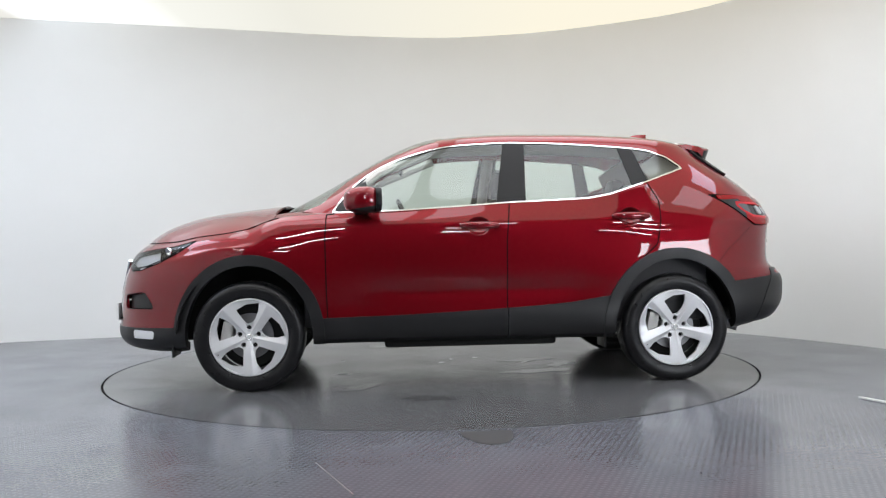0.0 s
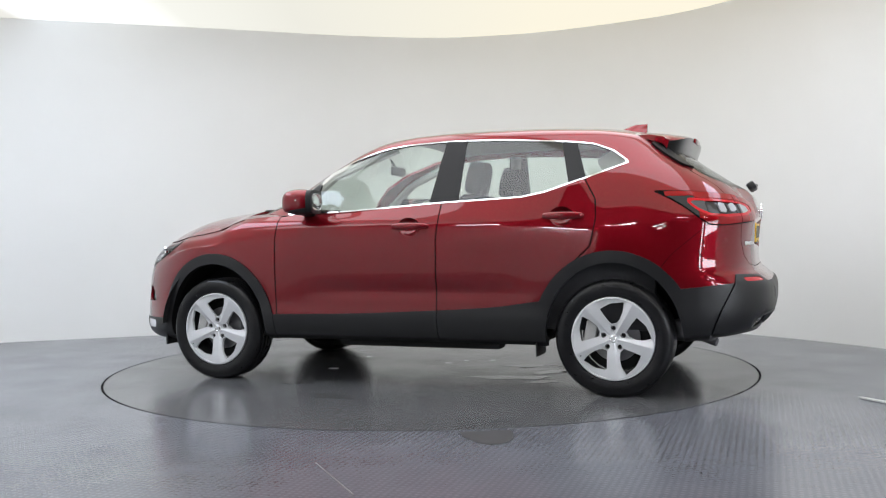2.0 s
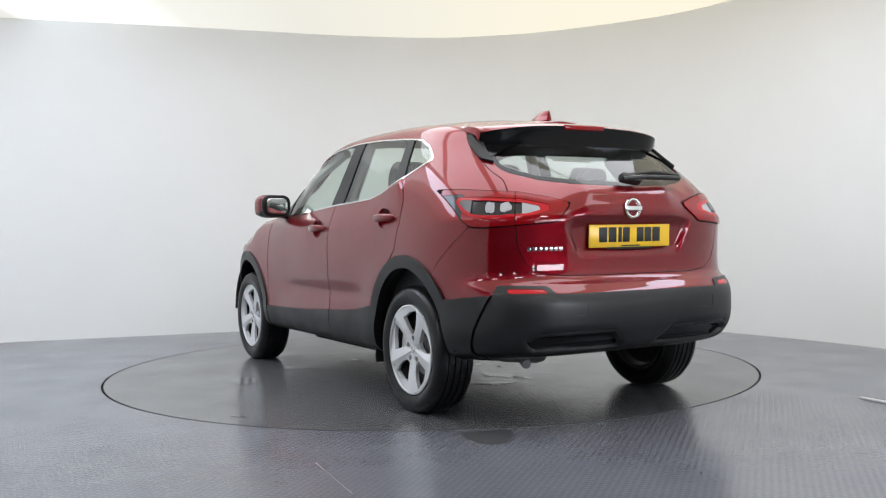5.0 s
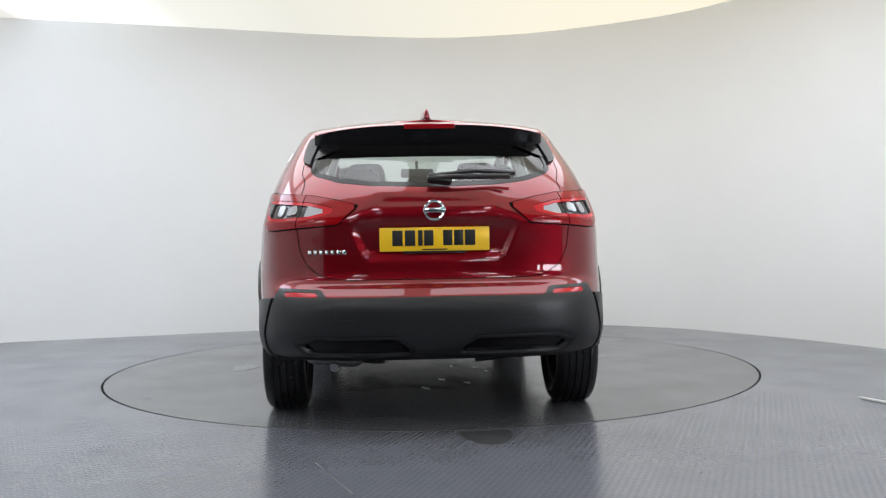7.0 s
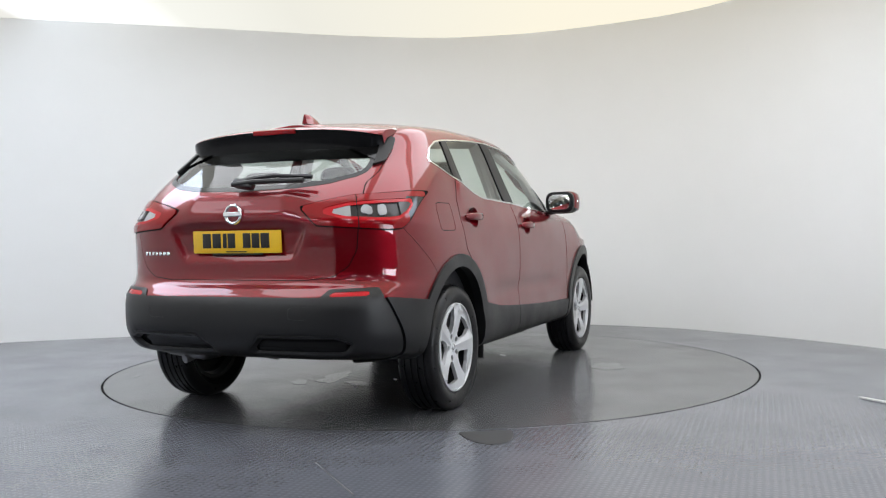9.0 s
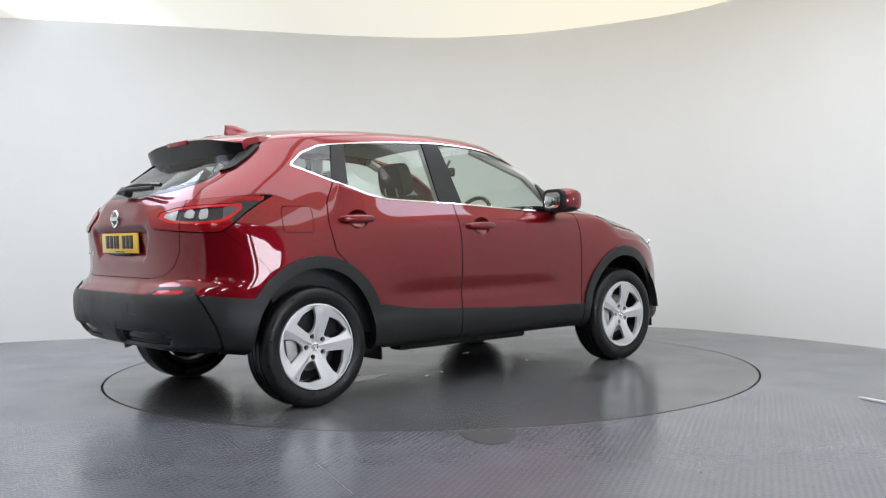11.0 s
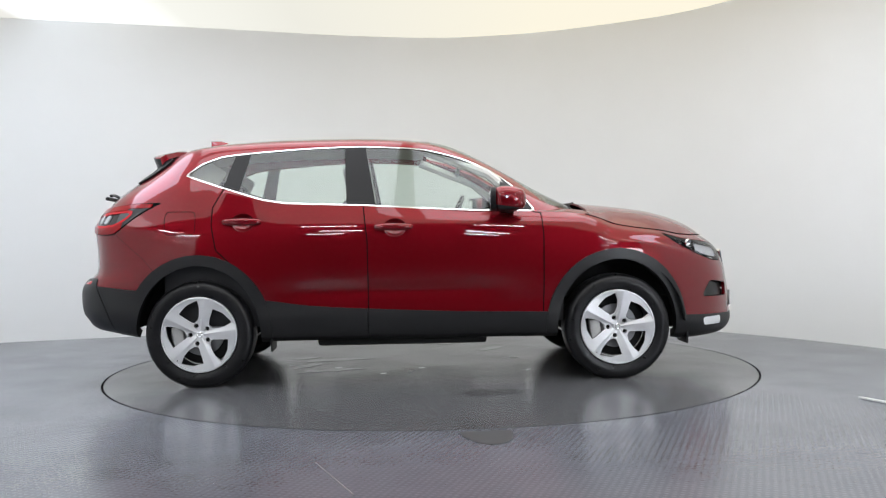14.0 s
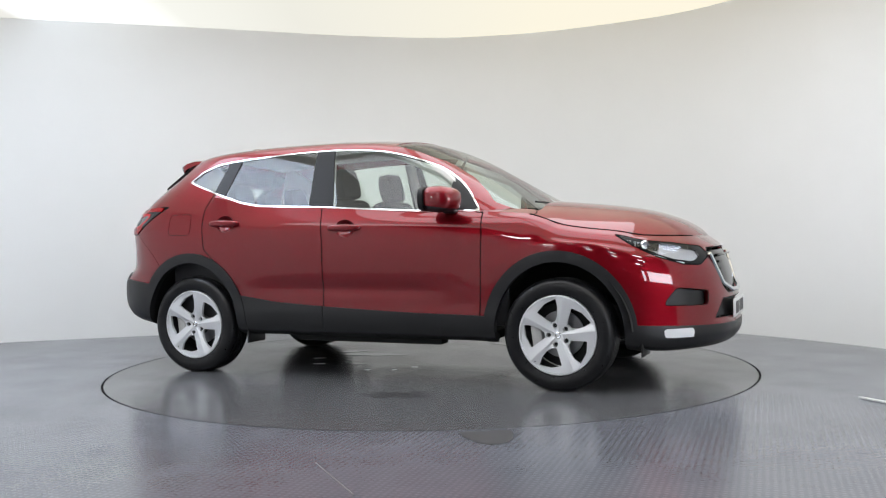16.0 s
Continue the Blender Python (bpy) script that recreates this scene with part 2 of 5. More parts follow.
class Skin:
    """Triangles whose points carry x, y, z, their normal and the girth from the rear centre."""

    def __init__(self, v, f):
        self.v, self.f = v, f

    def cut(self, phi):
        """Splits along phi = 0 into the inside (phi < 0) and the outside."""
        p = phi(self.v)
        p = np.where(np.abs(p) < 1e-6, 1e-6, p)
        v, f = self.v, self.f
        neg = p[f] < 0
        count = neg.sum(1)
        ins, outs, extra, made, base = [f[count == 3]], [f[count == 0]], [], {}, len(v)

        def mid(i, j):
            key = (i, j) if i < j else (j, i)
            if key not in made:
                t = p[i] / (p[i] - p[j])
                made[key] = base + len(extra)
                extra.append(v[i] + t * (v[j] - v[i]))
            return made[key]

        a, b = [], []
        for tri, n in zip(f[(count == 1) | (count == 2)], neg[(count == 1) | (count == 2)]):
            one = n.sum() == 1
            k = int(np.argmax(n)) if one else int(np.argmin(n))
            i, j, l = int(tri[k]), int(tri[(k + 1) % 3]), int(tri[(k + 2) % 3])
            mj, ml = mid(i, j), mid(i, l)
            (a if one else b).append((i, mj, ml))
            (b if one else a).extend([(mj, j, l), (mj, l, ml)])
        nv = np.vstack([v, np.array(extra)]) if extra else v
        ins, outs = (np.vstack([k[0], np.array(e, int).reshape(-1, 3)]) for k, e in ((ins, a), (outs, b)))
        return Skin(nv, ins).tidy(), Skin(nv, outs).tidy()

    def tidy(self):
        used, inv = np.unique(self.f, return_inverse=True)
        return Skin(self.v[used], inv.reshape(-1, 3))

    def moved(self, out):
        v = self.v.copy()
        v[:, :3] += v[:, 3:6] * out
        return Skin(v, self.f)

    def flipped(self):
        v = self.v.copy()
        v[:, [1, 4]] *= -1
        return Skin(v, self.f[:, ::-1])

    def plus(self, other):
        return Skin(np.vstack([self.v, other.v]), np.vstack([self.f, other.f + len(self.v)]))

    def whole(self):
        return self.plus(self.flipped())

    def rim(self, depth):
        """Turns the open edges inwards by depth."""
        e = np.vstack([self.f[:, [0, 1]], self.f[:, [1, 2]], self.f[:, [2, 0]]])
        key = np.sort(e, 1)
        _, first, n = np.unique(key, axis=0, return_index=True, return_counts=True)
        e = e[first[n == 1]]
        e = e[np.abs(self.v[e[:, 0], 1]) + np.abs(self.v[e[:, 1], 1]) > 1e-5]
        if not len(e):
            return self
        a, b = self.v[e[:, 0]].copy(), self.v[e[:, 1]].copy()
        c, d = a.copy(), b.copy()
        c[:, :3] -= c[:, 3:6] * depth
        d[:, :3] -= d[:, 3:6] * depth
        side = np.cross(b[:, :3] - a[:, :3], a[:, 3:6])
        side /= np.maximum(np.linalg.norm(side, axis=1, keepdims=True), 1e-9)
        for k in (a, b, c, d):
            k[:, 3:6] = side
        m, o = len(e), len(self.v)
        i = np.arange(m)
        f = np.vstack([np.stack([o + i + m, o + i, o + i + 2 * m], 1), np.stack([o + i + m, o + i + 2 * m, o + i + 3 * m], 1)])
        return Skin(np.vstack([self.v, a, b, c, d]), np.vstack([self.f, f]))

    def pieces(self):
        """The separate patches that touch nowhere."""
        _, ids = np.unique(np.round(self.v[:, :3], 4), axis=0, return_inverse=True)
        f, mark = ids.ravel()[self.f], np.arange(ids.max() + 1)
        while True:
            low = mark[f].min(1)
            nxt = mark.copy()
            for k in range(3):
                np.minimum.at(nxt, f[:, k], low)
            nxt = nxt[nxt]
            if (nxt == mark).all():
                break
            mark = nxt
        own = mark[f[:, 0]]
        return [Skin(self.v, self.f[own == k]).tidy() for k in np.unique(own) if (own == k).sum() > 3]

    def build(self, name, material, parent, label="", depth=0.012):
        s = self.rim(depth) if depth else self
        return mesh_object(name, s.v[:, :3] + SHIFT, s.f, material, parent, label, True, s.v[:, 3:6])


# ---------------------------------------------------------------- the studio
OUTLINE = [(0.15, 3.13), (1.0, 2.98), (1.69, 2.65), (2.34, 2.2), (2.74, 1.7), (3.13, 1.12), (3.5, 0.42), (3.85, -0.6), (4.05, -1.9), (4.05, -3.2),
           (3.9, -4.2)]
OUTLINE_LEFT = [(-0.8, 2.98), (-1.73, 2.68), (-2.98, 2.28), (-3.99, 1.96), (-4.8, 1.45), (-5.35, 0.6), (-5.6, -0.6), (-5.5, -2.2), (-5.1, -3.8), (-4.4, -5.3),
                (-3.5, -6.3), (-2.75, -6.85)]
HEIGHT = 3.0


def smooth_line(points, steps=8):
    pts = [np.array(p, float) for p in points]
    pts = [2 * pts[0] - pts[1], *pts, 2 * pts[-1] - pts[-2]]
    out = []
    for a, b, c, d in zip(pts, pts[1:], pts[2:], pts[3:]):
        for k in range(steps):
            t = k / steps
            out.append(0.5 * (2 * b + (c - a) * t + (2 * a - 5 * b + 4 * c - d) * t * t + (3 * b - a - 3 * c + d) * t**3))
    return out + [pts[-2]]


def build_studio():
    line = smooth_line(OUTLINE_LEFT[::-1] + OUTLINE)
    n, thick = len(line), 0.12
    outer = []
    for i, p in enumerate(line):
        d = line[min(i + 1, n - 1)] - line[max(i - 1, 0)]
        d /= np.linalg.norm(d)
        outer.append(p + thick * np.array([-d[1], d[0]]))
    bm = bmesh.new()
    cols = [[bm.verts.new((*q, z)) for q, z in ((p, 0), (p, HEIGHT), (o, HEIGHT), (o, 0))] for p, o in zip(line, outer)]
    for a, b in zip(cols, cols[1:]):
        for k in range(4):
            bm.faces.new((a[k], b[k], b[(k + 1) % 4], a[(k + 1) % 4]))
    bm.faces.new(cols[0])
    bm.faces.new(cols[-1][::-1])
    bmesh.ops.recalc_face_normals(bm, faces=bm.faces)
    wall = part("wall_studio", bm, WALL, None)
    tagged(wall, "seamless curved studio wall painted white, faintly soiled", "wall", kind="structure")

    bm = bmesh.new()
    ring = [bm.verts.new((*p, HEIGHT)) for p in outer if p[1] > -4.4]
    top = [bm.verts.new((v.co.x, v.co.y, HEIGHT + 0.1)) for v in ring]
    bm.faces.new(ring)
    bm.faces.new(top[::-1])
    for i in range(len(ring)):
        j = (i + 1) % len(ring)
        bm.faces.new((ring[i], ring[j], top[j], top[i]))
    bmesh.ops.recalc_face_normals(bm, faces=bm.faces)
    light = glow("luminous_cream_ceiling", (1, 1, 1), CEILING_GLOW)
    nt = light.node_tree
    co, xyz, rng, ramp = (nt.nodes.new("ShaderNode" + k) for k in ("TexCoord", "SeparateXYZ", "MapRange", "ValToRGB"))
    rng.inputs["From Min"].default_value, rng.inputs["From Max"].default_value = -4.2, 2.4
    el = ramp.color_ramp.elements
    tones = ((0.0, (0.85, 0.83, 0.76)), (0.06, (0.92, 0.91, 0.86)), (0.10, (1.65, 1.75, 1.85)), (0.20, (1.35, 1.38, 1.36)), (0.29, (0.98, 0.98, 0.91)), (0.45, (0.90, 0.885, 0.80)),
             (0.62, (0.96, 0.925, 0.80)), (0.8, (1.02, 0.96, 0.79)), (1.0, (1.04, 0.97, 0.79)))
    while len(el) < len(tones):
        el.new(0.5)
    for e, (at, c) in zip(el, tones):
        e.position, e.color = at, (*c, 1)
    nt.links.new(co.outputs["Object"], xyz.inputs[0])
    nt.links.new(xyz.outputs["X"], rng.inputs["Value"])
    nt.links.new(rng.outputs["Result"], ramp.inputs["Fac"])
    nt.links.new(ramp.outputs["Color"], nt.nodes["Emission"].inputs[0])
    tagged(part("ceiling", bm, light, None, smooth=False), "glowing cream stretched light ceiling, whiter at one end", "ceiling", kind="structure")

    # panels out of view; the six soft ones are added to brighten walls and floor
    cool, white = glow("cool_white_panel", (0.84, 0.94, 1.12), 1.8 * PANEL_GLOW), glow("soft_fill_panel", (0.92, 0.935, 0.97), PANEL_GLOW)
    for poly, light, tone in (([(-3.7, 0.3), (-2.5, 0.3), (-2.5, -1.6), (-3.9, -1.6)], cool, "cool"), ([(2.9, -0.6), (3.4, -0.6), (3.6, -2.0), (2.9, -2.0)], cool, "cool"),
                              ([(-2.2, 0.6), (-0.1, 0.6), (-0.1, -0.9), (-2.2, -0.9)], white, "soft"), ([(0.1, 0.6), (2.2, 0.6), (2.2, -0.9), (0.1, -0.9)], white, "soft"),
                              ([(-2.2, -1.1), (-0.1, -1.1), (-0.1, -2.6), (-2.2, -2.6)], white, "soft"), ([(0.1, -1.1), (2.2, -1.1), (2.2, -2.6), (0.1, -2.6)], white, "soft"),
                              ([(-4.5, -2.2), (-3.7, -2.2), (-3.2, -3.9), (-4.2, -3.9)], white, "soft"), ([(2.8, -2.5), (3.6, -2.5), (3.5, -3.8), (2.9, -3.8)], white, "soft")):
        bm = prism(rounded(poly, 0.1), 0.02, (0, 0, HEIGHT - 0.02))
        tagged(part("unseen_ceiling_panel", bm, light, None, smooth=False), "bright %s white flat light panel on the ceiling" % tone, "light panel", "ceiling light panels")

    # floor with a round hole for the turntable
    bm = bmesh.new()
    n, far = 160, 17.0
    inner = [bm.verts.new((RING * math.cos(2 * math.pi * i / n), RING * math.sin(2 * math.pi * i / n), 0)) for i in range(n)]
    low = [bm.verts.new((v.co.x, v.co.y, -0.03)) for v in inner]
    edge = []
    for i in range(n):
        a = 2 * math.pi * i / n
        k = far / max(abs(math.cos(a)), abs(math.sin(a)))
        edge.append(bm.verts.new((k * math.cos(a), k * math.sin(a), 0)))
    for i in range(n):
        j = (i + 1) % n
        bm.faces.new((inner[i], edge[i], edge[j], inner[j]))
        bm.faces.new((inner[j], low[j], low[i], inner[i]))
    tagged(part("floor", bm, FLOOR, None, smooth=False), "dark grey studded rubber floor, waxed and scuffed", "floor", kind="structure")
    bm = lathe([(RING - 0.05, 0), (RING + 0.05, 0)], n)
    bm.transform(pose(0, 0, -0.029, 90, 0, 0))
    tagged(part("floor_gap", bm, GAP, None), "black gap round the turntable", "floor gap", kind="structure")


def build_turntable():
    root = empty("turntable", label="dark grey round rubber-topped turntable, scuffed and damp", category="turntable")
    bm = lathe([(0.001, 0.0), (0.6, 0.0), (1.3, 0.0), (1.9, 0.0), (RING - 0.045, 0.0)], 160)
    bm.transform(pose(0, 0, 0, 90, 0, 0))
    for f in bm.faces:
        f.normal_update()
    if sum(f.normal.z for f in bm.faces) < 0:
        bmesh.ops.reverse_faces(bm, faces=bm.faces)
    part("deck", bm, DISC, root, smooth=False)
    bm = lathe([(RING - 0.045, 0.0), (RING - 0.015, 0.0), (RING - 0.015, -0.026), (RING - 0.045, -0.026)], 160, True)
    bm.transform(pose(0, 0, 0, 90, 0, 0))
    part("edge_ring", bm, DISC, root, "", angle=30)
    for x, y, a, w in CHIPS:
        poly = [(w * random.uniform(0.6, 1.0) * math.cos(t), 0.35 * w * random.uniform(0.6, 1.0) * math.sin(t)) for t in (2 * math.pi * k / 8 for k in range(8))]
        part("paint_chip", prism(poly, 0.002, (x, y, 0.0005), (0, 0, a)), WHITE_PLASTIC, root, "small pale flake lying flat", smooth=False)
    for x, y, a, w in STAINS:
        p, q, u = (random.uniform(0, 6.28) for _ in range(3))
        poly = []
        for k in range(48):
            t = 2 * math.pi * k / 48
            r = w * (0.70 + 0.16 * math.sin(2 * t + p) + 0.11 * math.sin(5 * t + q) + 0.06 * math.sin(9 * t + u))
            poly.append((r * math.cos(t), 0.42 * r * math.sin(t)))
        part("water_stain", prism(poly, 0.0012, (x, y, 0.0002), (0, 0, a)), WET, root, "dark damp stain", smooth=False)
    return root


def build_floor_fittings():
    cover = prism(rounded([(0.125 * math.cos(t), 0.29 * math.sin(t)) for t in (math.pi * (1 + k / 12) for k in range(13))], 0.01), 0.004, (0.245, -2.262, 0), (0, 0, 6))
    tagged(part("floor_cover", cover, SATIN_FLOOR, None, smooth=False), "dark half-round cover plate in the floor", "floor cover")
    bm = lathe([(RING + 0.002, 0.0), (RING + 0.002, 0.003), (RING + 0.009, 0.003), (RING + 0.009, 0.0)], 240, True)
    bm.transform(pose(0, 0, 0, -90, 0, 0))
    for f in list(bm.faces):
        c = f.calc_center_median()
        if not -1.42 < math.atan2(c.y, c.x) < -0.97:
            bm.faces.remove(f)
    tagged(part("edge_strip", bm, STEEL, None), "thin bright metal strip along the turntable edge", "metal strip")
    bm = prism([(0, 0), (0.75, -0.02), (0.75, 0.03), (0.02, 0.010)], 0.012, (2.335, -1.60, 0.002), (0, 0, -66), 0.004)
    tagged(part("stand_foot", bm, WHITE_PLASTIC, None), "pale metal foot of a lamp stand on the floor", "stand foot")
    bm = prism([(0, -0.002), (0.52, -0.003), (0.52, 0.003), (0, 0.002)], 0.002, (-0.49, -2.81, 0), (0, 0, -68))
    tagged(part("floor_joint", bm, STEEL, None, smooth=False), "worn pale joint between floor mats", "floor joint")


def build_hall():
    """The unlit hall behind the camera, with its lamps."""
    concrete = plain("dark_hall_paint", (0.05, 0.05, 0.055), 0.8)
    for name, size, at in (("wall_hall_back", (22, 0.2, 5), (0, -15.1, 2.5)), ("wall_hall_right", (0.2, 19, 5), (11, -5.6, 2.5)),
                           ("wall_hall_left", (0.2, 19, 5), (-11, -5.6, 2.5)), ("wall_hall_far", (22, 0.2, 5), (0, 4.0, 2.5)),
                           ("ceiling_hall", (22.4, 19.5, 0.2), (0, -5.6, 3.77))):
        tagged(part(name, box(size, at), concrete, None, smooth=False), "dark unlit hall surface behind the studio", name.split("_")[0], kind="structure")
    tube_glow = glow("white_tube_light", (0.92, 0.94, 1.0), TUBE_GLOW)
    body = plain("white_lamp_housing", (0.6, 0.6, 0.6), 0.5)
    root = empty("tube_light", label="slim white tube light hanging on two rods", category="pendant light", group="hall pendant lights")
    part("housing", box((0.64, 0.15, 0.05), (0, 0, 0.045), bevel=0.008), body, root)
    part("tube", box((0.6, 0.09, 0.04), (0, 0, 0), bevel=0.012), tube_glow, root)
    for x in (-0.25, 0.25):
        part("rod", tube([(x, 0, 0.06), (x, 0, 0.90)], 0.006, 6), STEEL, root)
    root.matrix_basis = pose(-2.9, -4.7, 2.78)
    for x, y in ((-0.9, -4.7), (1.1, -4.7), (2.8, -4.7), (-2.9, -6.3), (-0.9, -7.6), (1.3, -7.6), (3.6, -6.9), (-1.2, -9.4), (1.4, -9.4), (4.0, -9.4)):
        copy_thing(root, pose(x, y, 2.78))
    daylight = glow("cool_daylight_panel", (0.90, 0.95, 1.04), DAYLIGHT_GLOW)
    box_root = empty("light_bank", label="upright bank of two cool white panels at the studio opening", category="light bank")
    for x, w in ((-1.02, 0.16), (0.16, 1.72)):
        part("light_panel", box((w, 0.03, 0.75), (x, 0.06, 1.22), bevel=0.012), daylight, box_root, "glowing cool white panel")
    part("case", box((2.40, 0.06, 0.86), (-0.04, 0, 1.22), bevel=0.02), TRIM, box_root)
    for x in (-0.9, 0.9):
        part("pole", tube([(x, -0.06, 0), (x, -0.06, 1.5)], 0.018), TRIM, box_root)
        part("foot", box((0.4, 0.4, 0.03), (x, -0.06, 0.015), bevel=0.01), TRIM, box_root)
    box_root.matrix_basis = pose(3.82, -5.55, 0, 0, 0, 40)


# ---------------------------------------------------------------- the car
RING = 2.235
SHIFT = np.array([-0.155, 0.0805, 0.0])
AXLE, HUB, TYRE_R, TYRE_OUT = 1.323, 0.333, 0.337, 0.885

# layers of the lower body: heights at side, rear and front, half width, rear end, front end, front taper
LAYERS = [(0.285, 0.340, 0.228, 0.800, -2.000, 2.085, 0.0), (0.325, 0.375, 0.256, 0.862, -2.100, 2.205, 0.0),
          (0.420, 0.460, 0.320, 0.882, -2.165, 2.258, 0.0), (0.500, 0.575, 0.420, 0.880, -2.180, 2.258, 0.0),
          (0.560, 0.640, 0.520, 0.882, -2.165, 2.250, 0.0), (0.660, 0.682, 0.600, 0.887, -2.125, 2.238, 0.0),
          (0.760, 0.735, 0.680, 0.890, -2.075, 2.222, 0.0), (0.870, 0.850, 0.760, 0.890, -2.070, 2.196, 0.005),
          (0.955, 0.975, 0.820, 0.885, -2.082, 2.162, 0.015), (1.025, 1.060, 0.865, 0.872, -2.085, 2.118, 0.03),
          (None, 1.165, 0.900, 0.834, -2.030, 2.060, 0.05)]
BELT = [(2.06, 0.905), (1.80, 0.915), (1.65, 0.942), (1.45, 0.966), (1.32, 0.99), (1.22, 1.03), (1.10, 1.06), (0.82, 1.076), (0.42, 1.083), (0.07, 1.104),
        (-0.28, 1.127), (-0.60, 1.138), (-0.78, 1.146), (-0.93, 1.172), (-1.16, 1.222), (-1.40, 1.235), (-1.70, 1.205), (-2.03, 1.165)]
ROOF = [(1.2, 1.552), (0.13, 1.552), (-0.05, 1.567), (-0.34, 1.577), (-0.71, 1.575), (-1.16, 1.554), (-1.47, 1.518), (-2.1, 1.46)]
# levels of the cabin: part of the height, front, rear, half width
LEVELS = [(0.0, 1.16, -2.030, 0.834), (0.25, 0.930, -1.900, 0.788), (0.50, 0.715, -1.770, 0.744), (0.75, 0.485, -1.660, 0.698), (0.90, 0.315, -1.600, 0.660),
          (0.97, 0.205, -1.560, 0.610), (1.0, 0.130, -1.520, 0.555)]
BONNET = [(2.06, 0.915), (2.0, 0.965), (1.868, 1.030), (1.683, 1.083), (1.46, 1.116), (1.27, 1.136), (1.12, 1.148), (0.9, 1.15)]
N_FRONT, N_SIDE, N_REAR = 70, 120, 90
CROWN = 0.042


def bend(front, rear, half, x1, x2, nf, nr, taper=0.0):
    """Half an outline from the front centre round the side to the rear centre."""
    a = np.linspace(0, math.pi / 2, 1500)

    def even(x, y, n):
        s = np.concatenate([[0], np.cumsum(np.hypot(np.diff(x), np.diff(y)))])
        q = np.linspace(0, s[-1], n)
        return np.interp(q, s, x), np.interp(q, s, y)

    fx, fy = even(x1 + (front - x1) * np.cos(a) ** (2 / nf), half * np.sin(a) ** (2 / nf), N_FRONT)
    rx, ry = even(x2 + (rear - x2) * np.sin(a) ** (2 / nr), half * np.cos(a) ** (2 / nr), N_REAR)
    sx = np.linspace(x1, x2, N_SIDE + 2)[1:-1]
    x, y = np.concatenate([fx, sx, rx]), np.concatenate([fy, np.full(N_SIDE, half), ry])
    return x, y * (1 - taper * np.clip((x - 0.1) / 1.0, 0, 1) ** 1.5)


def ease(x, a, b):
    t = np.clip((x - a) / (b - a), 0, 1)
    return t * t * (3 - 2 * t)


def rows_between(rows, steps):
    """Smooth rows between the given ones (Catmull-Rom)."""
    rows = [2 * rows[0] - rows[1], *rows, 2 * rows[-1] - rows[-2]]
    out = []
    for a, b, c, d in zip(rows, rows[1:], rows[2:], rows[3:]):
        for k in range(steps):
            t = k / steps
            out.append(0.5 * (2 * b + (c - a) * t + (2 * a - 5 * b + 4 * c - d) * t * t + (3 * b - a - 3 * c + d) * t**3))
    return np.array(out + [rows[-2]])


def grid_faces(nv, nu, first):
    i = np.arange(nv - 1)[:, None] * nu + np.arange(nu - 1)[None]
    i = i.ravel() + first
    return np.vstack([np.stack([i, i + nu, i + 1], 1), np.stack([i + 1, i + nu, i + nu + 1], 1)])


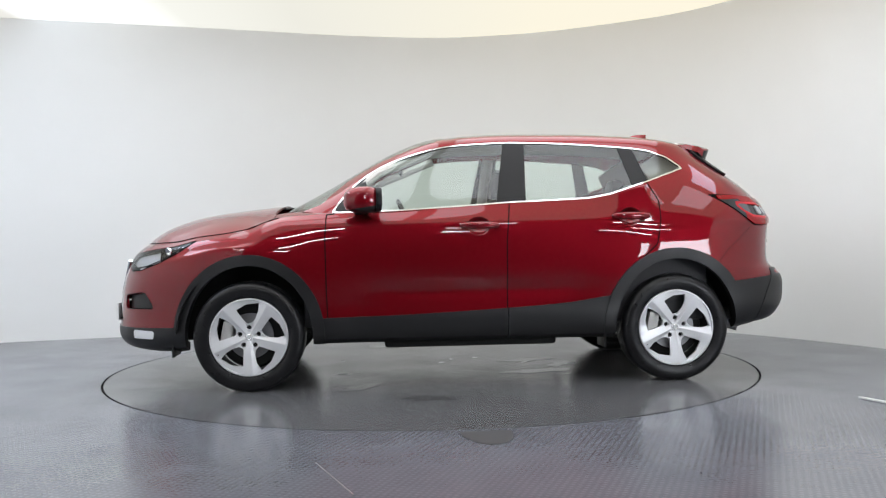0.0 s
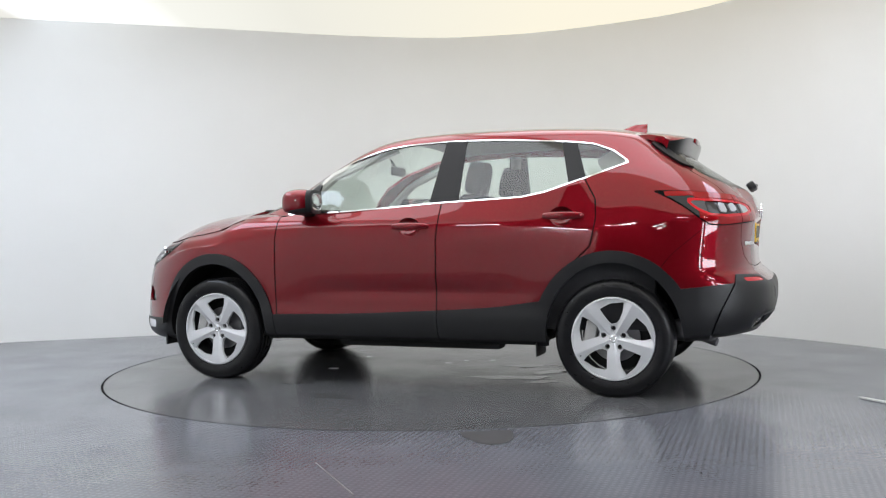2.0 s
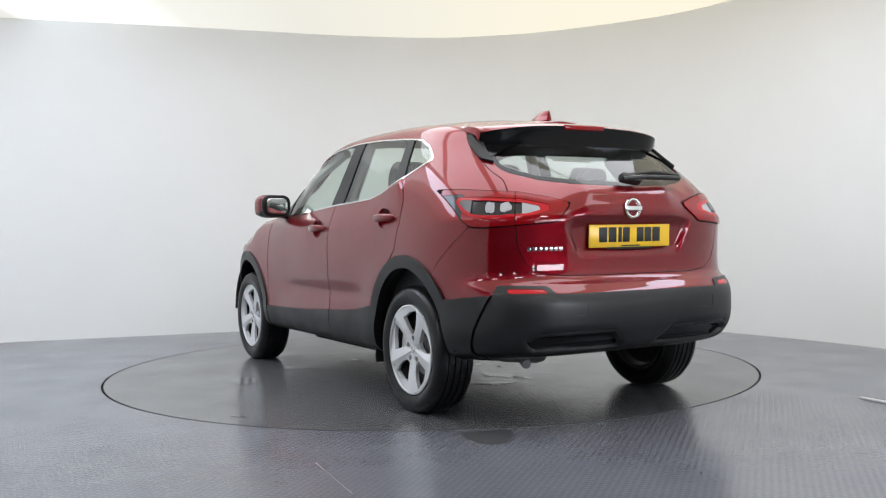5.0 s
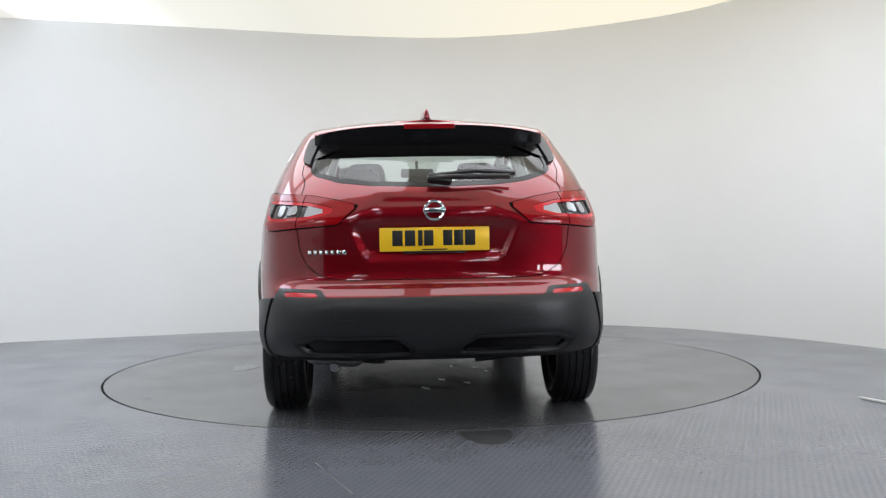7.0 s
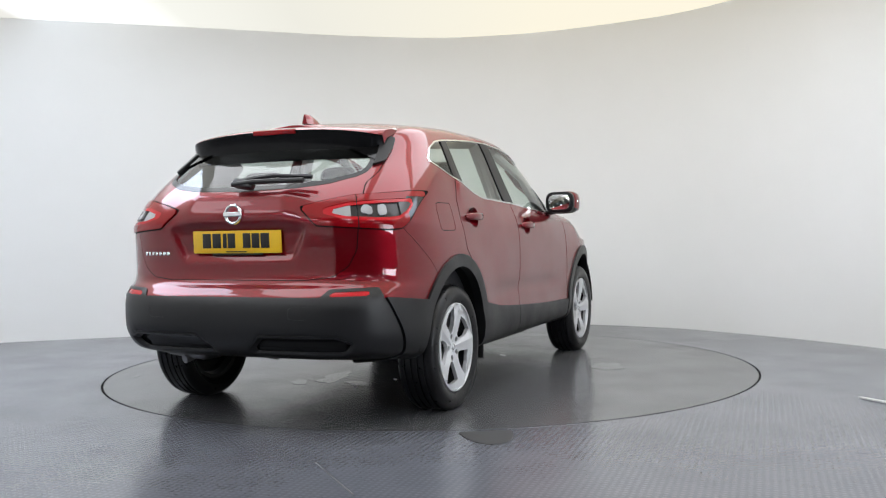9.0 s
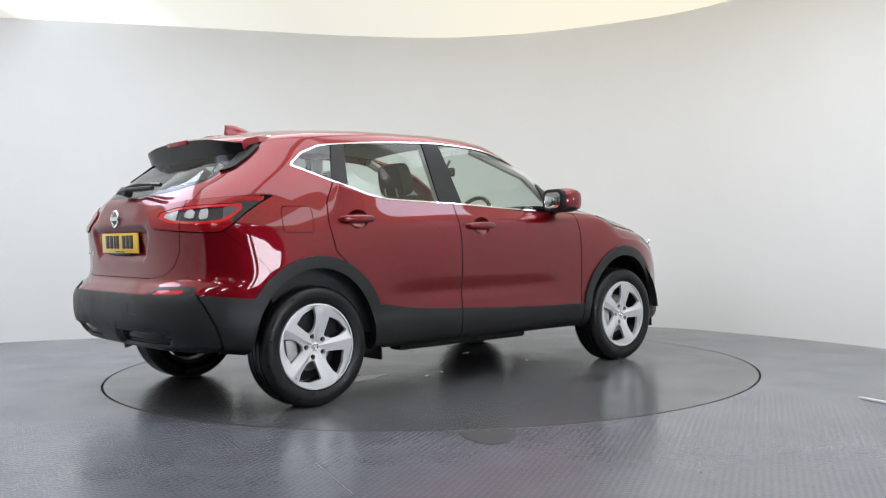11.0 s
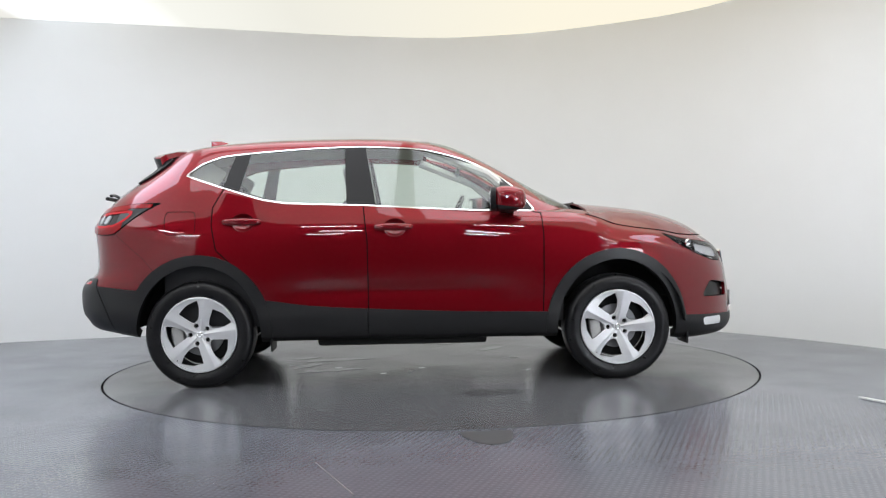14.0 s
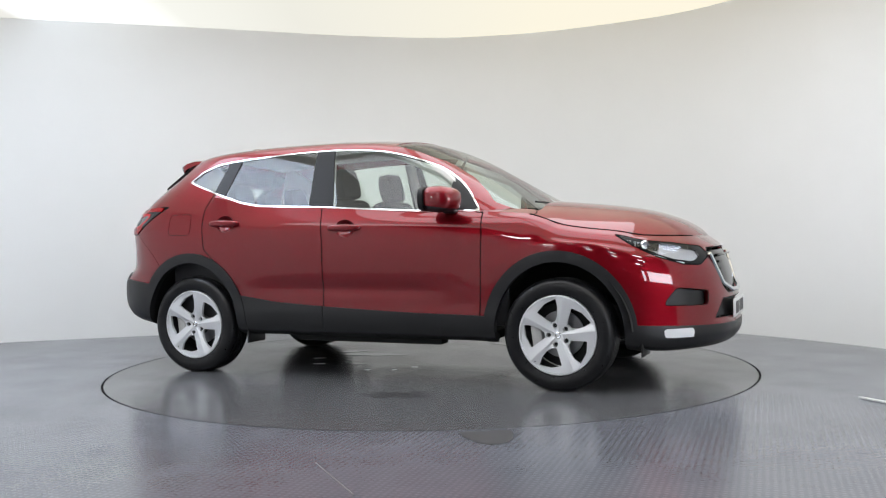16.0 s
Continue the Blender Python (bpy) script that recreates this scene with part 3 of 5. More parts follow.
def body_skin():
    """The half shell of the whole body, and the girth of its waist loop."""
    layers, waist = [], None
    for side, rear, front, half, xr, xf, taper in LAYERS:
        x, y = bend(xf, xr, half, 1.0, -1.15, 2.7, 4.2, taper)
        mid = spline(BELT, x) if side is None else np.full(len(x), side)
        z = mid + (rear - mid) * ease(x, -1.45, -1.85) + (front - mid) * ease(x, 1.45, 1.95) if side is not None else mid
        if side is not None and side > 0.9:
            # the upper layers follow the bonnet edge down
            z = np.minimum(z, spline(BELT, x) - (0.035 if side > 1.0 else 0.085))
        layers.append(np.stack([x, y, z], -1))
        if side == 1.025:
            s = np.concatenate([[0], np.cumsum(np.hypot(np.diff(x), np.diff(y)))])
            waist = (x, y, s[-1] - s)
    girth = waist[2]
    tub = rows_between(layers, 5)
    # flared wheel arches
    for cx in (AXLE, -AXLE):
        r = np.hypot(tub[..., 0] - cx, tub[..., 2] - HUB)
        tub[..., 1] += np.where(tub[..., 1] > 0.6, 0.010 * np.exp(-((r - 0.47) / 0.14) ** 2), 0)
    # scooped lower doors
    x, z = tub[..., 0], tub[..., 2]
    tub[..., 1] -= 0.011 * np.exp(-((z - 0.595) / 0.048) ** 2) * ease(x, -1.0, -0.40) * ease(x, 0.74, 0.35) * (tub[..., 1] > 0.6)
    # recess round the plate and the two hollows in the rear bumper
    q = np.stack([np.abs(tub[..., 1]).ravel(), tub[..., 2].ravel()], -1)
    rear = (tub[..., 0] < -1.7).ravel()
    for poly, depth, soft in (([(-1, 1.0), (0.36, 1.0), (0.395, 0.965), (0.33, 0.835), (-1, 0.835)], 0.022, 0.03),
                              ([(0.115, 0.405), (0.185, 0.462), (0.585, 0.462), (0.655, 0.425), (0.60, 0.375), (0.115, 0.375)], 0.035, 0.018)):
        m = ease(-inside_distance(poly, q), -soft * 0.3, soft * 0.7) * rear
        tub[..., 0] += (depth * m).reshape(tub.shape[:2])
    lip = np.exp(-((tub[..., 2] - 1.135) / 0.018) ** 2) * (tub[..., 0] < -1.9) * ease(np.abs(tub[..., 1]), 0.62, 0.5)
    tub[..., 0] -= 0.012 * lip
    levels = []
    for part_up, xf, xr, half in LEVELS:
        x, y = bend(xf, xr, half, -0.1, -1.15, 4.5, 4.2 - 0.9 * ease(np.array(part_up), 0, 0.3))
        lo, hi = spline(BELT, x), spline(ROOF, x)
        lo = lo + 0.035 * ease(x, 0.80, 1.1)
        crown = CROWN * part_up**1.5 * (1 - (y / half) ** 2) * ease(x, -0.1, 0.1)
        levels.append(np.stack([x, y, lo + (hi - lo) * part_up + crown], -1))
    # the lowest level shares the tub's upper loop round the rear
    levels[0][-N_REAR:] = tub[-1][-N_REAR:]
    cabin = rows_between(levels, 5)
    edge = cabin[-1]
    swell = CROWN * np.where(edge[:, 0] > -0.6, (edge[:, 1] / edge[:, 1].max()) ** 2, 1.0)
    roof = np.array([np.stack([edge[:, 0], edge[:, 1] * s, edge[:, 2] + swell * (1 - s**2)], -1) for s in np.linspace(1, 0, 15)])
    keep = np.argmax(tub[-1][:, 0] < 0.80)
    rim = tub[-1][:keep]
    top = spline(BONNET, rim[:, 0])
    hood = np.array([np.stack([rim[:, 0], rim[:, 1] * s, rim[:, 2] + np.maximum(top - rim[:, 2], 0.01) * (1 - s**2.6)], -1) for s in np.linspace(1, 0, 24)])

    def skin(*grids):
        v, f, w = [], [], []
        for g in grids:
            f.append(grid_faces(g.shape[0], g.shape[1], sum(len(k) for k in v)))
            v.append(g.reshape(-1, 3))
            w.append(np.tile(girth[: g.shape[1]], g.shape[0]))
        v, f, w = np.vstack(v), np.vstack(f), np.concatenate(w)
        _, first, inv = np.unique(np.round(v, 5), axis=0, return_index=True, return_inverse=True)
        v, w, f = v[first], w[first], inv.ravel()[f]
        f = f[(f[:, 0] != f[:, 1]) & (f[:, 1] != f[:, 2]) & (f[:, 2] != f[:, 0])]
        # soften the rear quarter where the cabin grows out of the flank
        soft = ease(v[:, 0], -0.85, -1.15) * ease(v[:, 1], 0.25, 0.45) * ease(v[:, 2], 1.0, 1.08) * ease(v[:, 2], 1.44, 1.36)
        e, uses = np.unique(np.sort(np.vstack([f[:, [0, 1]], f[:, [1, 2]], f[:, [2, 0]]]), 1), axis=0, return_counts=True)
        soft[e[uses == 1].ravel()] = 0
        count = np.bincount(e.ravel(), minlength=len(v))[:, None]
        for _ in range(70):
            total = np.zeros_like(v)
            np.add.at(total, e[:, 0], v[e[:, 1]])
            np.add.at(total, e[:, 1], v[e[:, 0]])
            v = v + 0.6 * soft[:, None] * (total / np.maximum(count, 1) - v)
        n = np.zeros_like(v)
        fn = np.cross(v[f[:, 1]] - v[f[:, 0]], v[f[:, 2]] - v[f[:, 0]])
        for k in range(3):
            np.add.at(n, f[:, k], fn)
        n[np.abs(v[:, 1]) < 1e-5, 1] = 0
        n /= np.maximum(np.linalg.norm(n, axis=1, keepdims=True), 1e-12)
        outward = v - np.array([0, 0, 0.7])
        if (n * outward).sum() < 0:
            n, f = -n, f[:, ::-1]
        return Skin(np.hstack([v, n, w[:, None]]), f)

    return skin(tub, cabin, roof), skin(hood), waist


def side_view(poly, y_min=0.35, r=0.0):
    poly = rounded(poly, r) if r else np.array(poly)
    return lambda v: np.maximum(inside_distance(poly, v[:, [0, 2]]), y_min - v[:, 1])


def rear_view(poly, x_max=-1.3, r=0.0):
    poly = rounded(poly, r) if r else np.array(poly)
    return lambda v: np.maximum(inside_distance(poly, v[:, [1, 2]]), v[:, 0] - x_max)


def front_view(poly, x_min=1.6):
    poly = np.array(poly)
    return lambda v: np.maximum(inside_distance(poly, v[:, [1, 2]]), x_min - v[:, 0])


def grown(phi, by):
    return lambda v: phi(v) - by


SEAMS = []
POCKET = (0.070, 0.056)
HANDLES = ((-0.095, 0.985, 0.882), (-1.045, 1.030, 0.872))


def panel(body, phi, gap=0.0038):
    """Cuts a panel out of the body and keeps the dark joint round it."""
    wide, rest = body.cut(grown(phi, gap))
    inner, joint = wide.cut(grown(phi, -gap))
    # the joint strip stays near flush; its black colour paints the gap's shade
    SEAMS.append(joint.moved(-0.002))
    return inner, rest


CHROME_LINE = [tuple(p) for p in smooth_line([(0.822, 1.078), (0.699, 1.233), (0.555, 1.345), (0.412, 1.411), (0.232, 1.467), (0.052, 1.501), (-0.201, 1.516),
                                              (-0.343, 1.519), (-0.674, 1.507), (-1.042, 1.479), (-1.20, 1.458)], 4)]
CHROME_LINE += [(-1.318, 1.412), (-1.418, 1.335), (-1.164, 1.247), (-0.928, 1.172), (-0.784, 1.147), (-0.605, 1.139), (-0.284, 1.127), (0.07, 1.105), (0.42, 1.086)]
CLAD = [(2.4, 0.375), (1.75, 0.395), (0.835, 0.441), (0.43, 0.449), (-0.255, 0.479), (-0.62, 0.503), (-0.90, 0.542), (-1.75, 0.622), (-2.0, 0.644), (-2.3, 0.648)]


def circle(cx, r, squash=1.0):
    return lambda v: np.maximum(np.hypot(v[:, 0] - cx, (v[:, 2] - HUB) * squash) - r, 0.45 - v[:, 1])


def build_body(car):
    body, hood, (wx, wy, wg) = body_skin()
    rear_half = slice(len(wx) - N_REAR, None)

    def at_y(y):
        return float(np.interp(y, wy[rear_half][::-1], wg[rear_half][::-1]))

    def at_x(x):
        return float(np.interp(-x, -wx[60:], wg[60:]))

    def both(name, skin, material, label="", out=0.0, depth=0.012, parent=None):
        s = skin.moved(out) if out else skin
        return [k.build(name, material, parent or car, label, depth) for k in (s, s.flipped())]

    def one(name, skin, material, label="", out=0.0, depth=0.012, parent=None):
        s = skin.moved(out) if out else skin
        return s.whole().build(name, material, parent or car, label, depth)

    # wheel arches and their trims
    for cx in (AXLE, -AXLE):
        _, body = body.cut(circle(cx, 0.388, 0.895))
        arch, body = body.cut(circle(cx, 0.460, 0.92))
        both("wheel_arch_trim", arch, PLASTIC, "black textured plastic wheel arch trim", 0.012, 0.05)
    # side windows
    chrome, r = CHROME_LINE, 0.012
    opening, body = body.cut(side_view(chrome, 0.35, r))
    inner, frame_ring = opening.cut(grown(side_view(chrome, 0.35, r), -0.0078))
    both("window_trim", frame_ring, CHROME, "bright chrome window surround", 0.002, 0.010)
    panes = {}
    for key, poly in (("front", [(0.60, 1.0), (0.60, 1.7), (-0.272, 1.7), (-0.272, 1.52), (-0.205, 1.13), (-0.20, 1.0)]),
                      ("rear", [(-0.385, 1.0), (-0.405, 1.52), (-0.405, 1.7), (-1.00, 1.7), (-1.005, 1.48), (-1.075, 1.2), (-1.09, 1.0)]),
                      ("quarter", [(-1.19, 1.0), (-1.17, 1.25), (-1.095, 1.48), (-1.09, 1.7), (-1.7, 1.7), (-1.7, 1.0)])):
        panes[key], inner = inner.cut(grown(side_view(poly), 0.0))
    fore, inner = inner.cut(lambda v: 0.3 - v[:, 0])
    mid, aft = inner.cut(lambda v: -0.7 - v[:, 0])
    for s in (fore, mid, aft):
        both("window_pillar", s, SATIN_BLACK, "satin black pillar cover between the side windows", 0.001)
    for key, s in panes.items():
        for k in both(key + "_side_window", s, GLASS, "green-tinted side window glass", -0.004, 0.0):
            k.visible_shadow = False
    # windscreen and rear window
    screen_phi = lambda v: np.maximum.reduce([0.150 - v[:, 0], inside_distance(np.array([(1.3, 1.0), (1.3, 1.75), (-0.2, 1.75), (0.03, 1.565), (0.30, 1.492), (0.52, 1.405),
                                              (0.70, 1.30), (0.83, 1.19), (0.93, 1.08), (0.95, 1.0)]), v[:, [0, 2]]), v[:, 1] - 0.70])
    screen, body = body.cut(screen_phi)
    one("windscreen", screen, GLASS, "green-tinted windscreen", -0.003, 0.0).visible_shadow = False
    glass_line = [(-1, 1.168), (0.0, 1.168), (0.3, 1.178), (0.457, 1.198), (0.575, 1.236), (0.604, 1.262), (0.604, 1.311), (0.575, 1.40), (0.5, 1.49), (-1, 1.51)]
    glass, body = body.cut(rear_view(glass_line, -1.3, 0.015))
    one("rear_window", glass, REAR_GLASS, "dark-edged rear window", -0.004, 0.0).visible_shadow = False
    clear, border = glass.cut(grown(rear_view(glass_line, -1.3, 0.015), -0.024))
    one("window_border", border, GLOSS_BLACK, "black printed border of the rear window", 0.001, 0.0)
    glass_edge, _ = glass.cut(rear_view([(0.560, 1.34), (0.66, 1.30), (0.66, 1.55), (0.40, 1.55), (0.42, 1.40)], -1.3))
    both("window_edge", glass_edge, GLOSS_BLACK, "black printed window edge", 0.004, 0.0)
    fin, body = body.cut(rear_view([(0.560, 1.34), (0.604, 1.290), (0.645, 1.312), (0.638, 1.38), (0.618, 1.445), (0.54, 1.465), (0.50, 1.40)], -1.45, 0.01))
    both("spoiler_fin", fin, SATIN_BLACK, "black fin beside the rear window", 0.014, 0.04)
    # lamps at the rear corners
    lamp_poly = [(at_y(0.365), 1.083), (at_y(0.50), 1.113), (at_y(0.642), 1.138), (at_y(0.76), 1.146), (at_x(-1.75), 1.160), (at_x(-1.575), 1.163),
                 (at_x(-1.66), 1.12), (at_x(-1.73), 1.07), (at_x(-1.80), 1.005), (at_x(-1.85), 0.970), (at_y(0.76), 0.966), (at_y(0.60), 0.980), (at_y(0.456), 0.990)]
    lamp_line = rounded(lamp_poly, 0.012)
    lamp_phi = lambda v: np.maximum(inside_distance(lamp_line, v[:, [6, 2]]), v[:, 0] + 1.3)
    lamp, body = panel(body, lamp_phi, 0.0035)
    core_poly = rounded([(at_y(0.50), 1.058), (at_y(0.62), 1.084), (at_y(0.76), 1.097), (at_x(-1.76), 1.104), (at_x(-1.80), 1.062), (at_x(-1.86), 1.030), (at_y(0.74), 1.024),
                         (at_y(0.60), 1.032)], 0.01)
    core, red = lamp.cut(lambda v: inside_distance(core_poly, v[:, [6, 2]]))
    guide, red = red.cut(lambda v: inside_distance(core_poly, v[:, [6, 2]]) - 0.015)
    dim, core = core.cut(lambda v: v[:, 6] - at_y(0.625))
    split = lambda v: v[:, 6] - at_y(0.655)
    core, red, guide = (k.cut(grown(split, -0.0025))[0].plus(k.cut(grown(split, 0.0025))[1]) for k in (core, red, guide))
    smoke, core = core.cut(lambda v: at_x(-1.845) - v[:, 6])
    blocks = []
    for g0, g1, z0, z1 in ((at_y(0.69), at_y(0.715), 1.038, 1.084), (at_y(0.735), at_y(0.765), 1.036, 1.090), (at_x(-2.0), at_x(-1.975), 1.045, 1.088)):
        bright, core = core.cut(lambda v: inside_distance(rounded([(g0, z0), (g1, z0), (g1, z1), (g0, z1)], 0.006), v[:, [6, 2]]))
        blocks.append(bright)
    tip, red = red.cut(lambda v: np.maximum(at_x(-1.80) - v[:, 6], v[:, 2] - 1.13))
    for s in (1, -1):
        side = (lambda k: k) if s == 1 else (lambda k: k.flipped())
        root = side(red.moved(0.008)).build("tail_lamp", RED_LENS, car, "red wrap-around tail lamp", 0.03)
        side(guide.moved(0.005)).build("light_guide", GUIDE_RED, root, "bright red light guide", 0.006)
        side(dim.moved(0.003)).build("indicator_lens", PALE_LENS, root, "pale clear indicator lens", 0.01)
        side(core.moved(-0.004)).build("lamp_bowl", SMOKE_LENS, root, "dark bowl behind the clear lenses", 0.0)
        for k in blocks:
            if len(k.f):
                side(k.moved(0.004)).build("reversing_lens", PALE_LENS, root, "bright clear lens block", 0.01)
        side(smoke.moved(0.004)).build("side_marker_lens", CLEAR_LENS, root, "grey clear lens", 0.01)
        side(tip.moved(0.006)).build("lamp_cover", SMOKE_LENS, root, "smoked cover", 0.01)
    # black lower cladding
    clad, body = body.cut(lambda v: v[:, 2] - spline(CLAD, v[:, 0]))
    clad_front, clad = clad.cut(lambda v: 1.2 - v[:, 0])
    bumper, sill = clad.cut(lambda v: v[:, 0] + 1.3)
    fogs, clad_front = clad_front.cut(side_view([(1.925, 0.318), (1.915, 0.368), (2.07, 0.372), (2.075, 0.318)], 0.3, 0.012))
    both("fog_lamp", fogs, BRIGHT_LENS, "clear round-cornered fog lamp", 0.002)
    one("front_bumper_lip", clad_front, PLASTIC, "black textured plastic lower front bumper", 0.004, 0.03)
    fore, aft = sill.cut(lambda v: -0.261 - v[:, 0])
    aft, _ = aft.cut(lambda v: v[:, 0] + 0.266)
    both("sill_cladding", fore, PLASTIC, "black textured plastic sill cladding", 0.008, 0.03)
    both("sill_cladding", aft, PLASTIC, "black textured plastic sill cladding", 0.008, 0.03)
    hollow, bumper = bumper.cut(rear_view([(0.125, 0.405), (0.19, 0.452), (0.575, 0.452), (0.635, 0.422), (0.59, 0.382), (0.125, 0.382)], -1.5, 0.012))
    both("bumper_hollow", hollow, GLOSS_BLACK, "dark moulded hollow in the rear bumper", 0.0, 0.0)
    fold = lambda v: np.interp(v[:, 2], [0.30, 0.50, 0.66], [-1.825, -1.908, -1.985]) - v[:, 0]
    corner, bumper = bumper.cut(grown(fold, 0.006))
    corner, groove = corner.cut(grown(fold, -0.006))
    both("bumper_groove", groove, SATIN_BLACK, "dark moulded groove", -0.010, 0.0)
    both("bumper_corner", corner, PLASTIC, "black textured plastic bumper corner", 0.012, 0.04)
    tow, bumper = bumper.cut(lambda v: rear_view([(0.36, 0.545), (0.36, 0.605), (0.47, 0.605), (0.47, 0.545)], -1.5, 0.006)(v))
    one("rear_bumper", bumper, PLASTIC, "black textured plastic rear bumper", 0.006, 0.04)
    both("bumper_infill", tow, PLASTIC, "small towing eye cover", 0.004, 0.006)
    # bright reflectors above the bumper corners
    peak, body = body.cut(rear_view([(0.46, 0.600), (0.515, 0.648), (0.540, 0.683), (0.745, 0.690), (0.80, 0.60)], -1.5, 0.006))
    refl, peak = peak.cut(rear_view([(0.548, 0.649), (0.565, 0.670), (0.715, 0.674), (0.722, 0.652)], -1.5, 0.004))
    both("bumper_peak", peak, PLASTIC, "black raised bumper edge round the reflector", 0.006, 0.02)
    both("rear_reflector", refl, GUIDE_RED, "red bumper reflector", 0.004)
    # tailgate
    gate_line = [(-1, 0.728), (0.40, 0.728), (0.53, 0.742), (0.605, 0.79), (0.645, 0.87), (0.656, 0.97), (0.650, 1.06), (0.640, 1.14), (0.625, 1.20), (0.648, 1.255),
                 (0.640, 1.33), (0.60, 1.40), (0.54, 1.50), (-1, 1.53)]
    gate, body = panel(body, rear_view(gate_line, -1.35), 0.0022)
    one("tailgate", gate, PAINT, "metallic red painted tailgate")
    # painted upper part of the bumper, jointed below the lamps
    cover_line = np.array([(-0.2, 0.5), (-0.2, 1.1), (at_y(0.70), 1.1), (at_x(-1.845), 0.975), (at_x(-1.66), 0.815), (at_x(-1.56), 0.70), (at_x(-1.56), 0.5)])
    cover, body = panel(body, lambda v: np.maximum.reduce([inside_distance(cover_line, v[:, [6, 2]]), v[:, 0] + 1.4, v[:, 2] - 1.0]), 0.0013)
    one("bumper_cover", cover, PAINT, "metallic red painted upper rear bumper")
    # doors
    front_door, body = panel(body, side_view([(0.845, 1.070), (0.855, 0.93), (0.850, 0.59), (0.835, 0.20), (-0.258, 0.20), (-0.262, 0.90), (-0.287, 1.14),
                                              (-0.2, 1.3), (0.3, 1.3), (0.78, 1.12), (0.80, 1.073)]))
    rear_door, body = panel(body, side_view([(-0.287, 1.14), (-0.262, 0.9), (-0.258, 0.2), (-0.95, 0.2), (-1.0, 0.65), (-1.12, 0.78), (-1.205, 0.86), (-1.235, 1.02),
                                             (-1.228, 1.13), (-1.160, 1.25), (-0.9, 1.35), (-0.4, 1.3)]))
    for hx, hz, _ in HANDLES:
        hole = lambda v: np.maximum(np.hypot((v[:, 0] - hx - 0.008) / POCKET[0], (v[:, 2] - hz) / POCKET[1]) - 1, 0.45 - v[:, 1])
        front_door, rear_door = front_door.cut(hole)[1], rear_door.cut(hole)[1]
    doors = both("front_door", front_door, PAINT, "metallic red front door") + both("rear_door", rear_door, PAINT, "metallic red rear door")
    flap_phi = side_view([(-1.525, 0.96), (-1.525, 1.105), (-1.335, 1.105), (-1.335, 0.96)], 0.35, 0.03)
    # headlamps, grille and bumper vents
    head, body = panel(body, side_view([(1.64, 0.925), (1.80, 0.885), (1.95, 0.868), (2.08, 0.845), (2.13, 0.79), (2.10, 0.735), (2.02, 0.742), (1.88, 0.79), (1.745, 0.858)], 0.3, 0.012), 0.003)
    lens, bezel = head.cut(side_view([(1.70, 0.893), (1.80, 0.868), (1.95, 0.848), (2.06, 0.825), (2.09, 0.785), (2.06, 0.757), (1.97, 0.772), (1.85, 0.815), (1.76, 0.862)], 0.3, 0.01))
    lens2, back = lens.cut(lambda v: 1.89 - v[:, 0])
    low_line = [(1.70, 0.880), (1.76, 0.850), (1.85, 0.802), (1.97, 0.757), (2.06, 0.742), (2.10, 0.78)]
    bright, bezel = bezel.cut(lambda v: np.maximum.reduce([v[:, 2] - np.interp(v[:, 0], [k[0] for k in low_line], [k[1] for k in low_line]) - 0.004, 1.72 - v[:, 0], v[:, 0] - 2.02]))
    for s in (1, -1):
        side = (lambda k: k) if s == 1 else (lambda k: k.flipped())
        root = side(bezel.moved(0.002)).build("head_lamp", GLOSS_BLACK, car, "swept-back clear headlamp with black bezel", 0.03)
        side(back.moved(-0.022)).build("lamp_bowl", GLOSS_BLACK, root, "black inner bowl", 0.0)
        side(lens2.moved(-0.012)).build("indicator", PALE_LENS, root, "grey clear indicator", 0.0)
        for strip in bright.pieces():
            side(strip.moved(0.0045)).build("running_light", BRIGHT_LENS, root, "bright daytime running strip", 0.004)
        side(lens.moved(0.003)).build("lamp_cover", CLEAR, root, "clear cover", 0.0).visible_shadow = False
    vent, body = panel(body, side_view([(1.925, 0.505), (1.93, 0.53), (1.985, 0.605), (2.02, 0.605), (2.14, 0.585), (2.14, 0.50)], 0.42, 0.012), 0.002)
    both("bumper_vent", vent, PLASTIC, "black bumper vent", -0.03, 0.0)
    grille, body = panel(body, front_view([(-1, 0.845), (0.35, 0.835), (0.42, 0.80), (0.33, 0.60), (0.27, 0.56), (-1, 0.56)]), 0.003)
    one("grille", grille, GLOSS_BLACK, "black front grille", -0.02, 0.0)
    mouth, body = panel(body, front_view([(-1, 0.53), (0.36, 0.53), (0.46, 0.42), (-1, 0.42)]), 0.003)
    one("lower_grille", mouth, PLASTIC, "black lower grille", -0.03, 0.0)
    # the rest is the shell: wings, quarters, pillars and roof
    flap, right = panel(body, flap_phi, 0.002)
    flap.flipped().build("fuel_flap", PAINT, car, "metallic red fuel flap")
    flap_seam = SEAMS.pop().flipped()
    shell = body.plus(right.flipped())
    shell.build("body_shell", PAINT, car, "metallic red painted body shell", 0.02)
    hood, _ = hood.cut(lambda v: np.maximum(0.80 - v[:, 0], np.minimum(1.13 - v[:, 0] + 0.10 * v[:, 1] ** 2, 0.69 - v[:, 1])))
    bonnet, scuttle = panel(hood, lambda v: np.maximum(1.135 - v[:, 0] - 0.12 * v[:, 1] ** 2 + 0.10 * ease(v[:, 1], 0.6, 0.75), v[:, 1] - 0.95 * np.interp(v[:, 0], [1.0, 1.3], [0.80, 1.2])))
    one("bonnet", bonnet, PAINT, "metallic red bonnet with raised centre")
    for k in scuttle.whole().pieces():
        k.build("wing_top", PAINT, car)
    seams = SEAMS[0]
    for s in SEAMS[1:]:
        seams = seams.plus(s)
